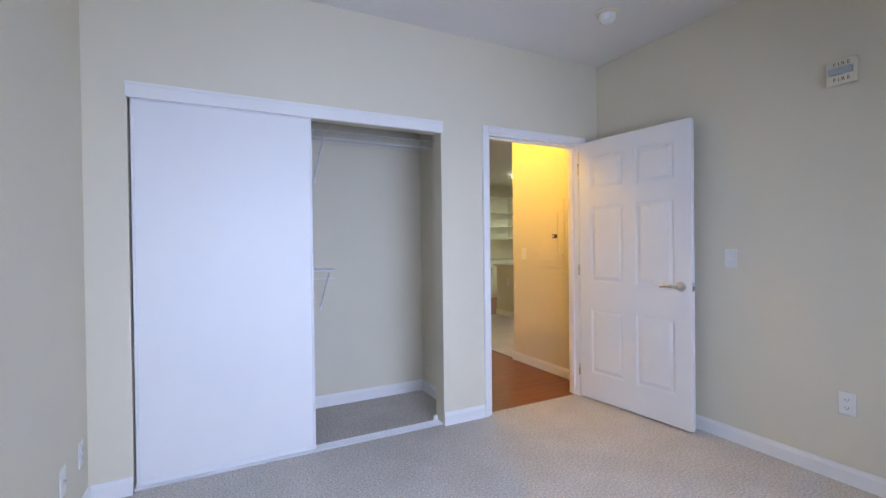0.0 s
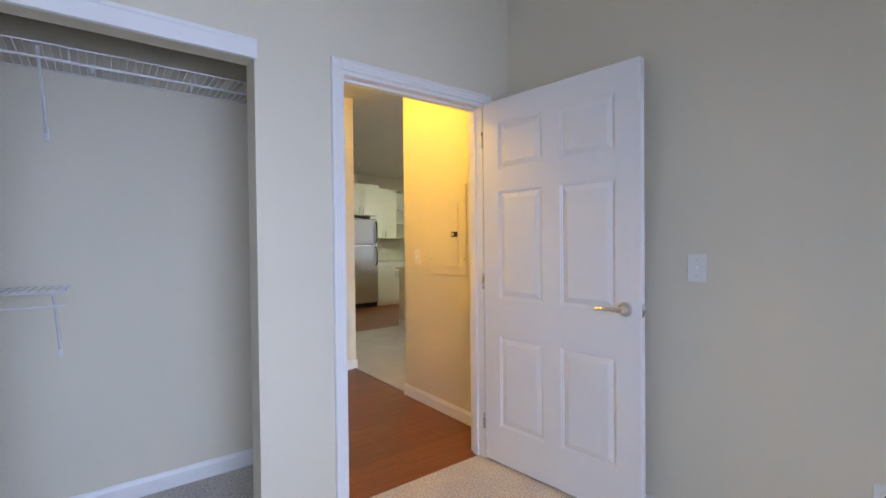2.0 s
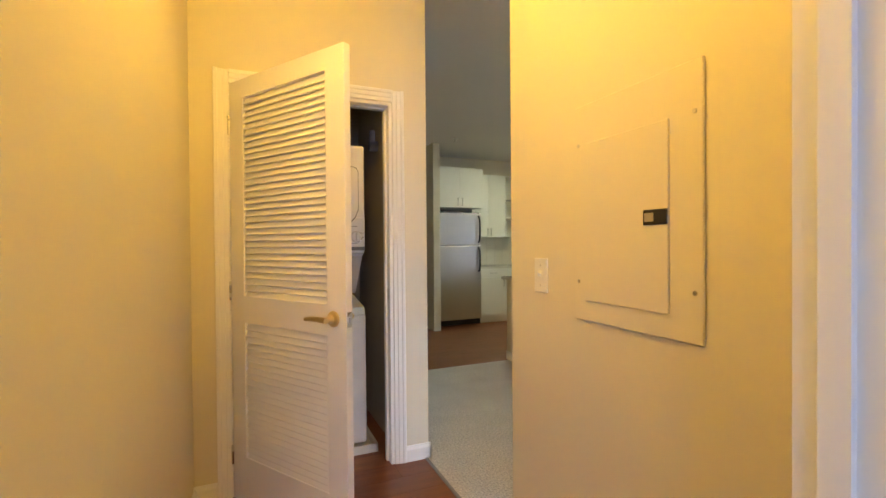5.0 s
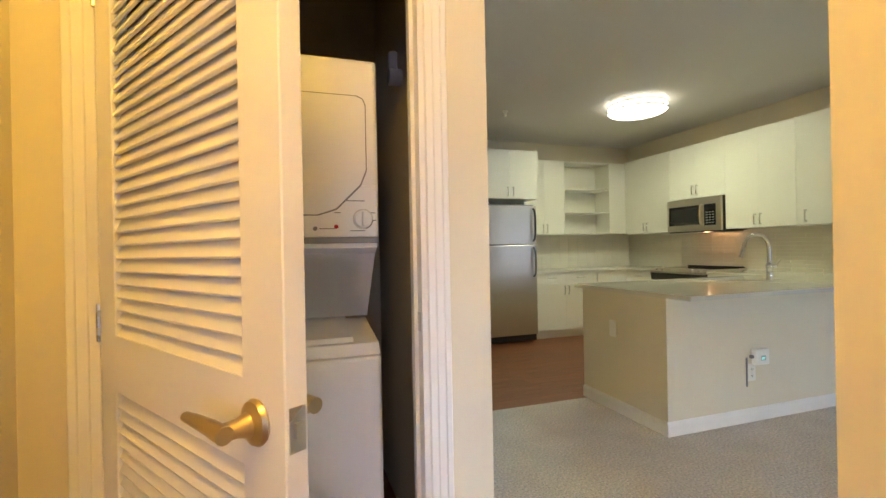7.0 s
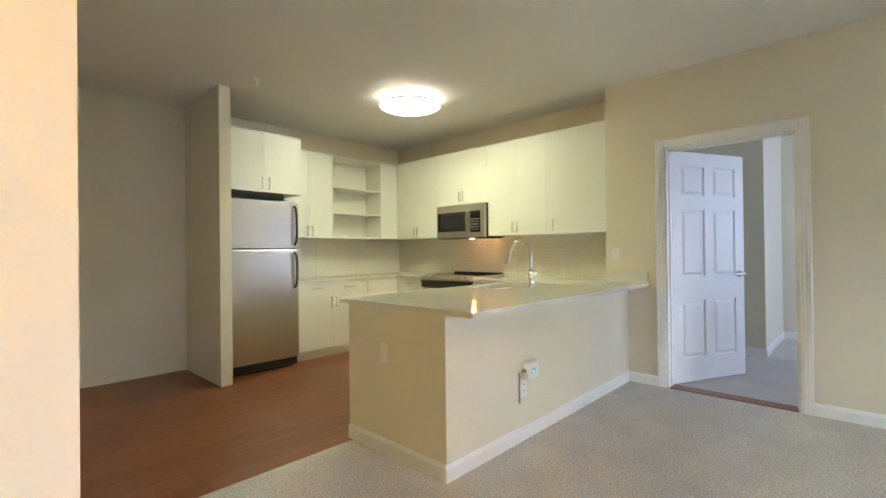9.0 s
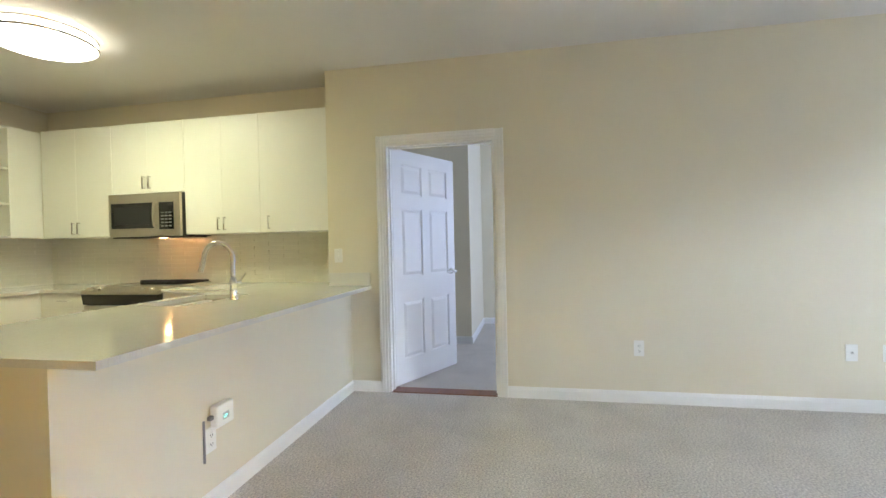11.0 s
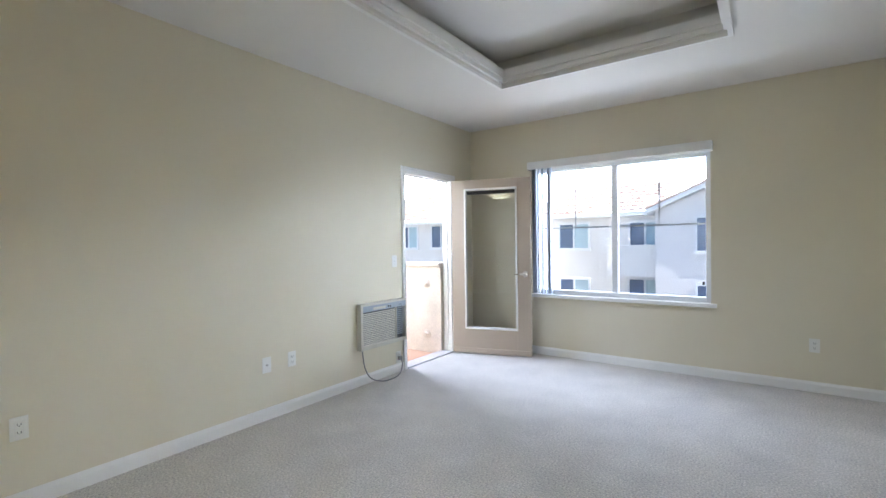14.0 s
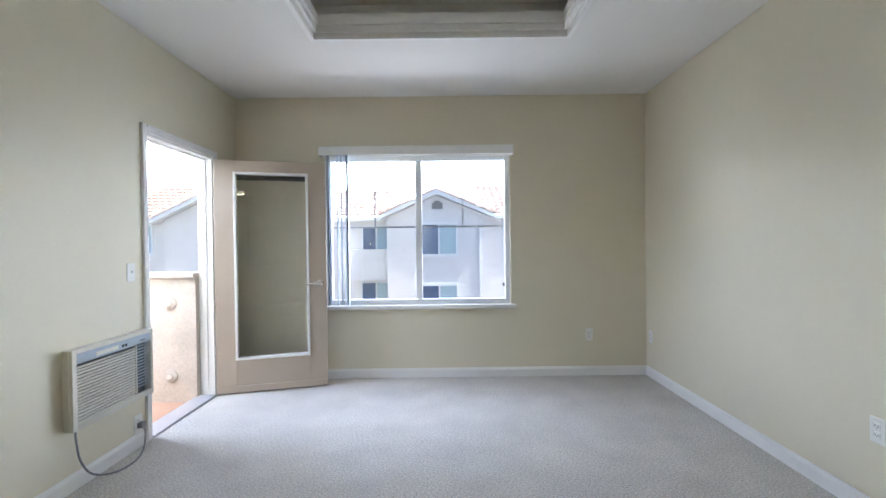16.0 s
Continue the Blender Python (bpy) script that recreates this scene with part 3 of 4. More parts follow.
part(sd, "vents", boxes((-0.014, -0.004, -0.047, -0.03, 0.038, 0.05), (0.006, 0.016, -0.047, -0.03, 0.038, 0.05)), SLOT)

# ---- hall ----
eb = thing("electrical_panel", pose(H, 0.63, 1.325, 0, 0, -90), "cream painted electrical panel with a hinged cover", "electrical panel")
part(eb, "cover", boxes((-0.21, 0.21, -0.008, 0, -0.315, 0.315), bev=0.003), PAINT)
part(eb, "door", boxes((-0.155, 0.125, -0.014, -0.007, -0.255, 0.20), bev=0.002), PAINT)
part(eb, "latch", boxes((0.055, 0.125, -0.018, -0.013, -0.045, -0.008), bev=0.002), BLACK, "black latch")
part(eb, "latch_slide", boxes((0.062, 0.088, -0.020, -0.0175, -0.037, -0.016)), NICKEL)
for x in (-0.19, 0.19):
    for z in (-0.2, 0.2):
        bm = bmesh.new()
        lathe(bm, [(0.006, 0), (0.005, 0.003)], pose(x, -0.008, z, 90), 10)
        part(eb, "screw", bm, NICKEL)
wall_plate("light_switch", pose(H, 1.018, 1.13, 0, 0, -90), "white toggle light switch on a cream wall", "light switch", "light switches", "switch")
hl = thing("hall_ceiling_lamp", pose(0.34, 0.80, Z, 180), "small lit ceiling lamp in the hall", "ceiling lamp")
bm = bmesh.new()
lathe(bm, [(0.10, 0), (0.10, 0.015), (0.03, 0.02)], Matrix.Identity(4))
part(hl, "canopy", bm, TRIM, "", True)
structure("trim_strike_plate", boxes((0.904, 0.908, 2.195, 2.225, 0.93, 0.99), bev=0.001), NICKEL, "metal strike plate in the jamb")

# stacked washer and dryer
wx, wy = 0.214, 2.41
wdr = thing("washer_dryer", pose(wx, wy, 0), "white stacked washer and dryer in a dark closet", "washer dryer")
ww, dep = 0.61, 0.66
part(wdr, "washer_body", boxes((0, ww, 0.0, dep, 0.05, 0.82), bev=0.012, seg=2), ENAMEL)
bm = bmesh.new()
prism(bm, [(0.0, 0.825), (0.03, 0.86), (0.34, 0.905), (0.36, 0.825)], "x", 0.004, ww - 0.004)
part(wdr, "washer_top", bm, ENAMEL)
bm = bmesh.new()
prism(bm, [(0.035, 0.866), (0.045, 0.882), (0.32, 0.921), (0.325, 0.908)], "x", 0.05, ww - 0.09)
part(wdr, "washer_lid", bm, ENAMEL)
bm = bmesh.new()
prism(bm, [(0.0, 1.215), (0.0, 1.19), (0.05, 1.17), (0.26, 0.925), (0.62, 0.905), (0.62, 1.215)], "x", 0.008, ww - 0.008)
part(wdr, "back_panel", bm, ENAMEL)
bm = bmesh.new()
v = [bm.verts.new((x, 0.05 + (1.17 - z) * 0.857 - 0.004, z)) for x, z in ((0.05, 0.95), (ww - 0.06, 0.95), (ww - 0.06, 1.15), (0.05, 1.15))]
bm.faces.new(v)
bmesh.ops.solidify(bm, geom=bm.faces[:], thickness=0.008)
part(wdr, "recessed_panel", bm, ENAMEL)
part(wdr, "dryer_body", boxes((0.0, ww, 0.0, dep, 1.218, 1.828), bev=0.014, seg=2), ENAMEL)
part(wdr, "control_strip", boxes((0.006, ww - 0.006, -0.012, 0.01, 1.225, 1.40), bev=0.006, seg=2), ENAMEL)
part(wdr, "trim_strip", boxes((0.004, ww - 0.004, -0.014, 0.01, 1.205, 1.226), bev=0.003), GREYLINE)


def door_outline(k):
    x0, x1, z0, z1, c = 0.03 - k, 0.565 + k, 1.30 - k, 1.695 + k, 0.03
    pts = [(x0, z0), (x1 - 0.16, z0), (x1 - 0.10, z0 + 0.02), (x1 - 0.02, z0 + 0.10), (x1, z0 + 0.15), (x1, z1 - c), (x1 - c * 0.3, z1 - c * 0.3), (x1 - c, z1), (x0 + c, z1), (x0 + c * 0.3, z1 - c * 0.3), (x0, z1 - c)]
    return pts


bm = bmesh.new()
prism(bm, door_outline(0.0), "y", -0.018, 0.005)
part(wdr, "dryer_door", bm, ENAMEL)
bm = bmesh.new()
prism(bm, door_outline(0.004), "y", -0.0135, 0.004)
part(wdr, "dryer_door_seal", bm, GREYLINE)


def knob(x, z, r):
    bm = bmesh.new()
    lathe(bm, [(r, 0), (r, 0.012), (r * 0.9, 0.016), (r * 0.75, 0.017)], pose(x, -0.012, z, 90), 24)
    box(bm, x - 0.006, x + 0.006, -0.045, -0.02, z - r * 0.8, z + r * 0.8, bev=0.003)
    part(wdr, "knob", bm, ENAMEL, "white dial knob", True)
    bm = bmesh.new()
    lathe(bm, [(r * 1.14, 0), (r * 1.14, 0.004)], pose(x, -0.012, z, 90), 24)
    part(wdr, "knob_ring", bm, NICKEL)


knob(0.553, 1.285, 0.03)
knob(0.262, 1.255, 0.021)
knob(0.34, 1.255, 0.021)
bm = bmesh.new()
for x, z, w in ((0.41, 1.252, 0.05), (0.24, 1.228, 0.045), (0.32, 1.228, 0.045), (0.50, 1.345, 0.06), (0.46, 1.305, 0.02), (0.575, 1.305, 0.02), (0.575, 1.28, 0.022), (0.51, 1.245, 0.05), (0.247, 1.283, 0.03), (0.325, 1.283, 0.03)):
    box(bm, x, x + w, -0.0128, -0.011, z, z + 0.003)
part(wdr, "printed_marks", bm, GREYLINE, "small unreadable grey printing")["kind"] = "stuff"
bm = bmesh.new()
lathe(bm, [(0.007, 0), (0.007, 0.004)], pose(0.465, -0.012, 1.26, 90), 12)
part(wdr, "indicator_light", bm, RED, "dark red indicator")
bm = bmesh.new()
lathe(bm, [(0.007, 0), (0.007, 0.003)], pose(0.398, -0.012, 1.254, 90), 12)
part(wdr, "badge", bm, GREYLINE)
pan = thing("washer_drip_pan", pose(0.14, 2.37, 0), "shallow pale plastic drip pan under the washer", "drip pan")
part(pan, "tray", boxes((0, 0.74, 0, 0.8, 0.0, 0.008), (0, 0.74, 0, 0.015, 0.008, 0.05), (0, 0.015, 0, 0.8, 0.008, 0.05), (0.725, 0.74, 0, 0.8, 0.008, 0.05)), PLASTIC)
bm = bmesh.new()
tube(bm, [(0.965, 2.72, 1.9), (0.95, 2.72, 1.94), (0.95, 2.72, 2.0)], 0.02, 10)
tube(bm, [(0.985, 2.72, 1.9), (0.93, 2.72, 1.9)], 0.035, 12)
tagged(solid("laundry_wall_valve", bm, GREYLINE, True), "small grey valve on the closet wall", "valve")

# ---- kitchen ----
CT, CB = 0.878, 0.85      # counter top and underside


def bar_pull(owner, p, axis, length, out):
    """A square bar handle centred at p, along an axis, standing out along a vector."""
    bm = bmesh.new()
    o = Vector(out)
    d = {"x": Vector((1, 0, 0)), "y": Vector((0, 1, 0)), "z": Vector((0, 0, 1))}[axis] * (length / 2)
    p = Vector(p)
    tube(bm, [p - d + o * 0.03, p + d + o * 0.03], 0.0065, 8)
    for s in (-0.9, 0.9):
        tube(bm, [p + d * s, p + d * s + o * 0.03], 0.005, 8)
    return part(owner, "bar_handle", bm, NICKEL, "brushed metal bar handle", True)


def cabinet(name, facing, front, back, u0, u1, z0, z1, doors, label, group, toe=0.0):
    """A cabinet unit. facing 'y': front at y = front, looking to -y; 'x': front at x = front, looking to -x. doors: (u0, u1, z0, z1, handle u, handle z, handle axis)."""
    base = pose((u0 if facing == "y" else front), (front if facing == "y" else u0), z0)
    ob = thing(name, base, label, "cabinet", group)
    inv = base.inverted()

    def put(bm, pname, material):
        bmesh.ops.transform(bm, matrix=inv, verts=bm.verts)
        return part(ob, pname, bm, material)

    def slab(a, b, c, d, e, f, bev=0.0):
        bm = bmesh.new()
        if facing == "y":
            box(bm, a, b, c, d, e, f, bev=bev)
        else:
            box(bm, c, d, a, b, e, f, bev=bev)
        return bm
    bm = slab(u0, u1, front + 0.02, back, z0 + toe, z1)
    put(bm, "body", CABINET)
    if toe:
        put(slab(u0, u1, front + 0.055, back, z0, z0 + toe), "toe_kick", CABINET)
    out = (0, -1, 0) if facing == "y" else (-1, 0, 0)
    for a, b, c, d, hu, hz, hax in doors:
        put(slab(a + 0.0005, b - 0.0005, front, front + 0.019, c + 0.0005, d - 0.0005, 0.0003), "door" if d - c > 0.2 else "drawer_front", CABINET)
        if hax:
            p = (hu, front, hz) if facing == "y" else (front, hu, hz)
            bar_pull(ob, inv @ Vector(p), ("z" if hax == "z" else facing == "y" and "x" or "y"), 0.115, out)
    return ob


cabinet("wall_cabinet", "y", 5.85, 6.558, 2.68, 3.465, 1.785, 2.385, [(2.68, 3.073, 1.785, 2.385, 3.035, 1.87, "z"), (3.073, 3.465, 1.785, 2.385, 3.11, 1.87, "z")], "white flat front cabinet above the refrigerator", "kitchen wall cabinets")
cabinet("wall_cabinet", "y", 6.23, 6.558, 3.467, 4.085, 1.35, 2.365, [(3.467, 3.776, 1.35, 2.365, 3.745, 1.43, "z"), (3.776, 4.085, 1.35, 2.365, 3.807, 1.43, "z")], "white flat front wall cabinet", "kitchen wall cabinets")
os_ = thing("open_shelf_cabinet", pose(4.087, 6.23, 1.35), "white open wall cabinet with two empty shelves", "shelf")
part(os_, "case", boxes((0, 0.018, 0, 0.328, 0, 1.015), (0.75, 0.768, 0, 0.328, 0, 1.015), (0.018, 0.75, 0, 0.328, 0, 0.018), (0.018, 0.75, 0, 0.328, 0.997, 1.015), (0.018, 0.75, 0.315, 0.328, 0.018, 0.997), (0.768, 1.032, 0.001, 0.02, 0, 1.015)), CABINET)
for z in (0.30, 0.62):
    part(os_, "shelf", boxes((0.018, 0.75, 0.01, 0.315, z, z + 0.019), bev=0.001), CABINET)
UX = 5.12
cabinet("wall_cabinet", "x", UX, 5.448, 5.425, 6.228, 1.345, 2.38, [(5.83, 6.228, 1.345, 2.38, 5.86, 1.43, "z"), (5.425, 5.83, 1.345, 2.38, 5.80, 1.43, "z")], "white flat front wall cabinet", "kitchen wall cabinets")
cabinet("wall_cabinet", "x", UX, 5.448, 4.647, 5.423, 1.735, 2.38, [(5.035, 5.423, 1.735, 2.38, 5.066, 1.83, "z"), (4.647, 5.035, 1.735, 2.38, 5.004, 1.83, "z")], "white flat front cabinet above the microwave", "kitchen wall cabinets")
cabinet("wall_cabinet", "x", UX, 5.448, 3.90, 4.645, 1.345, 2.38, [(4.27, 4.645, 1.345, 2.38, 4.30, 1.43, "z"), (3.90, 4.27, 1.345, 2.38, 4.24, 1.43, "z")], "white flat front wall cabinet", "kitchen wall cabinets")
cabinet("wall_cabinet", "x", UX, 5.448, 3.262, 3.898, 1.345, 2.38, [(3.262, 3.898, 1.345, 2.38, 3.81, 1.43, "z")], "white flat front wall cabinet", "kitchen wall cabinets")
cabinet("base_cabinet", "y", 5.93, 6.558, 3.467, 4.32, 0.0, CB, [(3.467, 3.893, 0.71, CB - 0.005, 3.68, 0.78, "u"), (3.893, 4.32, 0.71, CB - 0.005, 4.11, 0.78, "u"), (3.467, 3.893, 0.11, 0.71, 3.862, 0.62, "z"), (3.893, 4.32, 0.11, 0.71, 3.924, 0.62, "z")], "white base cabinet with two drawers and two doors", "kitchen base cabinets", 0.105)
cabinet("base_cabinet", "y", 5.93, 6.558, 4.322, 4.85, 0.0, CB, [(4.322, 4.85, 0.11, CB - 0.005, 4.36, 0.76, "z")], "white corner base cabinet", "kitchen base cabinets", 0.105)
cabinet("base_cabinet", "x", 4.85, 5.448, 5.435, 5.928, 0.0, CB, [(5.435, 5.928, 0.71, CB - 0.005, 5.66, 0.78, "u"), (5.435, 5.928, 0.42, 0.71, 5.66, 0.63, "u"), (5.435, 5.928, 0.11, 0.42, 5.66, 0.35, "u")], "white base cabinet with three drawers", "kitchen base cabinets", 0.105)
cabinet("base_cabinet", "x", 4.85, 5.448, 4.0, 4.655, 0.0, CB, [(4.0, 4.655, 0.71, CB - 0.005, 4.32, 0.78, "u"), (4.0, 4.655, 0.11, 0.71, 4.6, 0.62, "z")], "white base cabinet beside the range", "kitchen base cabinets", 0.105)

# peninsula
pn = thing("peninsula", pose(2.71, 3.075, 0), "cream half wall peninsula with a pale quartz counter", "kitchen peninsula")
part(pn, "half_wall", boxes((0, 2.403, 0, 0.115, 0, CB), (0, 0.10, 0.115, 0.84, 0, CB)), PAINT)
part(pn, "cabinet_body", boxes((0.10, 2.145, 0.80, 0.84, 0.0, CB - 0.01)), CABINET)
bm = bmesh.new()
prism(bm, [(-0.012, 0), (0, 0), (0, 0.088), (-0.005, 0.088), (-0.012, 0.068)], "x", -0.012, 2.403)
prism(bm, [(-0.012, 0), (0, 0), (0, 0.088), (-0.005, 0.088), (-0.012, 0.068)], "y", 0.0, 0.84)
part(pn, "skirting", bm, TRIM, "white skirting")
x0, x1, y0, y1 = 2.697 - 2.70, 5.103 - 2.70, 2.89 - 3.075, 4.02 - 3.075
sx0, sx1, sy0, sy1 = 3.86 - 2.70, 4.46 - 2.70, 3.58 - 3.075, 3.94 - 3.075
bm = bmesh.new()
for r in ((x0, sx0, y0, y1), (sx1, x1, y0, y1), (sx0, sx1, y0, sy0), (sx0, sx1, sy1, y1)):
    box(bm, *r, CB, CT)
box(bm, x1, 5.448 - 2.70, 3.262 - 3.075, y1, CB, CT)
bmesh.ops.remove_doubles(bm, verts=bm.verts, dist=0.0005)
part(pn, "countertop", bm, COUNTER, "pale polished quartz countertop")
part(pn, "upstand", boxes((2.385, 2.401, 2.90 - 3.075, 3.26 - 3.075, CT, 0.985), bev=0.0015), COUNTER)
sk = thing("kitchen_sink", pose(3.86, 3.58, 0.66), "undermount stainless steel sink", "sink")
bm = bmesh.new()
box(bm, -0.012, 0.612, -0.012, 0.372, 0.0, 0.012)
for r in ((-0.012, 0, -0.012, 0.372), (0.60, 0.612, -0.012, 0.372), (0, 0.60, -0.012, 0), (0, 0.60, 0.36, 0.372)):
    box(bm, *r, 0.012, CB - 0.66)
part(sk, "bowl", bm, STEEL)
bm = bmesh.new()
lathe(bm, [(0.045, 0.012), (0.045, 0.016), (0.02, 0.014)], pose(0.3, 0.18, 0))
part(sk, "drain", bm, CHROME, "", True)

fc = thing("kitchen_faucet", pose(4.17, 3.485, CT), "tall chrome gooseneck pull-down faucet", "faucet")
bm = bmesh.new()
lathe(bm, [(0.028, 0), (0.028, 0.012), (0.024, 0.02), (0.022, 0.09), (0.026, 0.10), (0.026, 0.125), (0.018, 0.14), (0.0125, 0.15)], Matrix.Identity(4))
arc = [(0, 0, 0.15), (0, 0, 0.27)] + [(-0.02 * (1 - math.cos(a)), 0.09 * (1 - math.cos(a)), 0.27 + 0.10 * math.sin(a)) for a in [math.pi * k / 12 for k in range(1, 12)]] + [(-0.041, 0.185, 0.25)]
tube(bm, arc, 0.0165, 12)
part(fc, "spout", bm, CHROME, "", True)
bm = bmesh.new()
tube(bm, [(-0.0405, 0.183, 0.262), (-0.043, 0.196, 0.215), (-0.046, 0.205, 0.185)], 0.016, 14, 0.019)
part(fc, "spray_head", bm, CHROME, "", True)
bm = bmesh.new()
tube(bm, [(0.0, 0.0, 0.11), (0.05, -0.01, 0.112)], 0.016, 12)
tube(bm, [(0.045, -0.01, 0.112), (0.075, -0.016, 0.14), (0.10, -0.02, 0.165)], 0.007, 8, 0.005)
part(fc, "side_lever", bm, CHROME, "", True)

ct = thing("countertop", pose(3.445, 5.91, CB), "pale quartz countertop along the back wall", "countertop")
part(ct, "slab", boxes((0, 2.003, 0, 0.648, 0, CT - CB), (4.83 - 3.445, 2.003, 5.432 - 5.91, 0, 0, CT - CB)), COUNTER)
ct = thing("countertop", pose(4.83, 4.02, CB), "pale quartz countertop beside the range", "countertop")
part(ct, "slab", boxes((0, 0.618, 0.002, 0.634, 0, CT - CB), bev=0.001), COUNTER)

# refrigerator
fr = thing("refrigerator", pose(2.682, 5.845, 0), "stainless steel top freezer refrigerator", "refrigerator")
part(fr, "cabinet", boxes((0, 0.745, 0.065, 0.63, 0.03, 1.70)), BLACK, "black case")
part(fr, "freezer_door", boxes((0.003, 0.742, 0, 0.06, 1.222, 1.70), bev=0.006, seg=2), STEEL)
part(fr, "fridge_door", boxes((0.003, 0.742, 0, 0.06, 0.10, 1.212), bev=0.006, seg=2), STEEL)
part(fr, "toe_grille", boxes((0.01, 0.735, 0.03, 0.07, 0.02, 0.095)), BLACK)
part(fr, "hinge_cover", boxes((0.02, 0.12, 0.01, 0.08, 1.70, 1.725), (0.0, 0.745, 0.07, 0.6, 1.70, 1.715)), BLACK)
for a, b in ((1.26, 1.66), (0.82, 1.18)):
    bm = bmesh.new()
    tube(bm, [(0.70, 0.0, b), (0.70, -0.035, b - 0.03), (0.70, -0.05, b - 0.10), (0.70, -0.05, a + 0.10), (0.70, -0.035, a + 0.03), (0.70, 0.0, a)], 0.013, 10)
    part(fr, "handle", bm, BLACK, "dark curved handle", True)

# range
rg = thing("range", pose(4.815, 4.66, 0), "stainless steel slide-in electric range with a black glass top", "stove")
part(rg, "body", boxes((0.03, 0.63, 0, 0.768, 0.05, 0.86)), BLACK)
part(rg, "oven_door", boxes((0.0, 0.03, 0.006, 0.762, 0.20, 0.66), bev=0.004), BLACKGLASS)
part(rg, "oven_door_band", boxes((-0.002, 0.03, 0.004, 0.764, 0.66, 0.74), bev=0.004), STEEL)
part(rg, "oven_window", boxes((-0.003, 0.004, 0.08, 0.69, 0.30, 0.66)), BLACKGLASS)
part(rg, "drawer", boxes((0.0, 0.03, 0.006, 0.762, 0.06, 0.19), bev=0.004), STEEL)
bm = bmesh.new()
prism(bm, [(-0.005, 0.75), (0.03, 0.75), (0.03, 0.838), (-0.02, 0.838)], "y", 0.0, 0.768)
part(rg, "control_panel", bm, BLACKGLASS, "black control panel")
bm = bmesh.new()
prism(bm, [(-0.022, 0.84), (0.05, 0.84), (0.10, 0.897), (0.06, 0.897), (-0.02, 0.862)], "y", 0.0, 0.768)
part(rg, "control_ledge", bm, STEEL, "steel ledge under the knobs")
part(rg, "cooktop", boxes((0.05, 0.632, 0.0, 0.768, 0.86, 0.892), bev=0.003), BLACKGLASS)
part(rg, "cooktop_edge", boxes((0.045, 0.07, -0.004, 0.772, 0.878, 0.896), (0.07, 0.632, -0.004, 0.012, 0.878, 0.896), (0.07, 0.632, 0.756, 0.772, 0.878, 0.896)), STEEL)
part(rg, "rear_vent", boxes((0.56, 0.632, 0.02, 0.748, 0.892, 0.915), bev=0.005), BLACK)
bm = bmesh.new()
tube(bm, [(-0.045, 0.05, 0.70), (-0.045, 0.718, 0.70)], 0.012, 10)
for y in (0.07, 0.70):
    tube(bm, [(0.0, y, 0.70), (-0.045, y, 0.70)], 0.009, 8)
part(rg, "oven_handle", bm, STEEL, "", True)
for y in (0.08, 0.17, 0.60, 0.69):
    bm = bmesh.new()
    lathe(bm, [(0.021, 0), (0.021, 0.01), (0.017, 0.03), (0.014, 0.032)], pose(0.02, y, 0.868, 0, -35, 0), 16)
    part(rg, "knob", bm, NICKEL, "metal burner knob", True)

# microwave
mw = thing("microwave", pose(5.06, 4.65, 1.335), "stainless steel over-range microwave with a black window", "microwave")
part(mw, "body", boxes((0.03, 0.388, 0, 0.758, 0.0, 0.39)), BLACK)
part(mw, "front", boxes((0, 0.03, 0, 0.758, 0.0, 0.39), bev=0.004), STEEL)
part(mw, "window", boxes((-0.004, 0.003, 0.27, 0.725, 0.075, 0.305), bev=0.001), BLACKGLASS)
part(mw, "window_screen", boxes((-0.0055, -0.0035, 0.31, 0.69, 0.11, 0.27)), BLACK)
part(mw, "keypad", boxes((-0.004, 0.003, 0.065, 0.215, 0.06, 0.305), bev=0.001), BLACKGLASS)
bm = bmesh.new()
for r in range(5):
    for c in range(3):
        box(bm, -0.0055, -0.0035, 0.085 + c * 0.04, 0.113 + c * 0.04, 0.085 + r * 0.03, 0.098 + r * 0.03)
part(mw, "keys", bm, GREYLINE)
bm = bmesh.new()
tube(bm, [(0, 0.245, 0.31), (-0.03, 0.245, 0.29), (-0.038, 0.245, 0.19), (-0.03, 0.245, 0.09), (0, 0.245, 0.07)], 0.010, 10)
part(mw, "handle", bm, STEEL, "", True)
part(mw, "underside_vent", boxes((0.02, 0.36, 0.02, 0.738, -0.012, 0.0)), BLACK)
part(mw, "cooking_light", boxes((0.12, 0.15, 0.29, 0.33, -0.016, -0.011)), HOODGLOW, "small warm cooking light")

# kitchen lamp
kl = thing("kitchen_ceiling_lamp", pose(4.01, 4.73, Z, 180) @ Matrix.Diagonal((1, 1, 1.4, 1)), "lit round flush ceiling lamp with a chrome ring", "ceiling lamp")
bm = bmesh.new()
lathe(bm, [(0.27, 0), (0.27, 0.015), (0.26, 0.025)], Matrix.Identity(4), 48)
part(kl, "base", bm, TRIM, "", True)
bm = bmesh.new()
lathe(bm, [(0.285, 0.02), (0.29, 0.03), (0.29, 0.058), (0.27, 0.07), (0.20, 0.077), (0.02, 0.08)], Matrix.Identity(4), 48)
part(kl, "diffuser", bm, SHADE, "glowing white diffuser", True)
bm = bmesh.new()
for z in (0.022, 0.06):
    tube(bm, [(0.297 * math.cos(2 * math.pi * k / 48), 0.297 * math.sin(2 * math.pi * k / 48), z) for k in range(49)], 0.006, 6)
part(kl, "ring", bm, NICKEL, "chrome ring", True)

sp = thing("fire_sprinkler", pose(2.76, 5.32, Z, 180), "white ceiling fire sprinkler head", "sprinkler")
bm = bmesh.new()
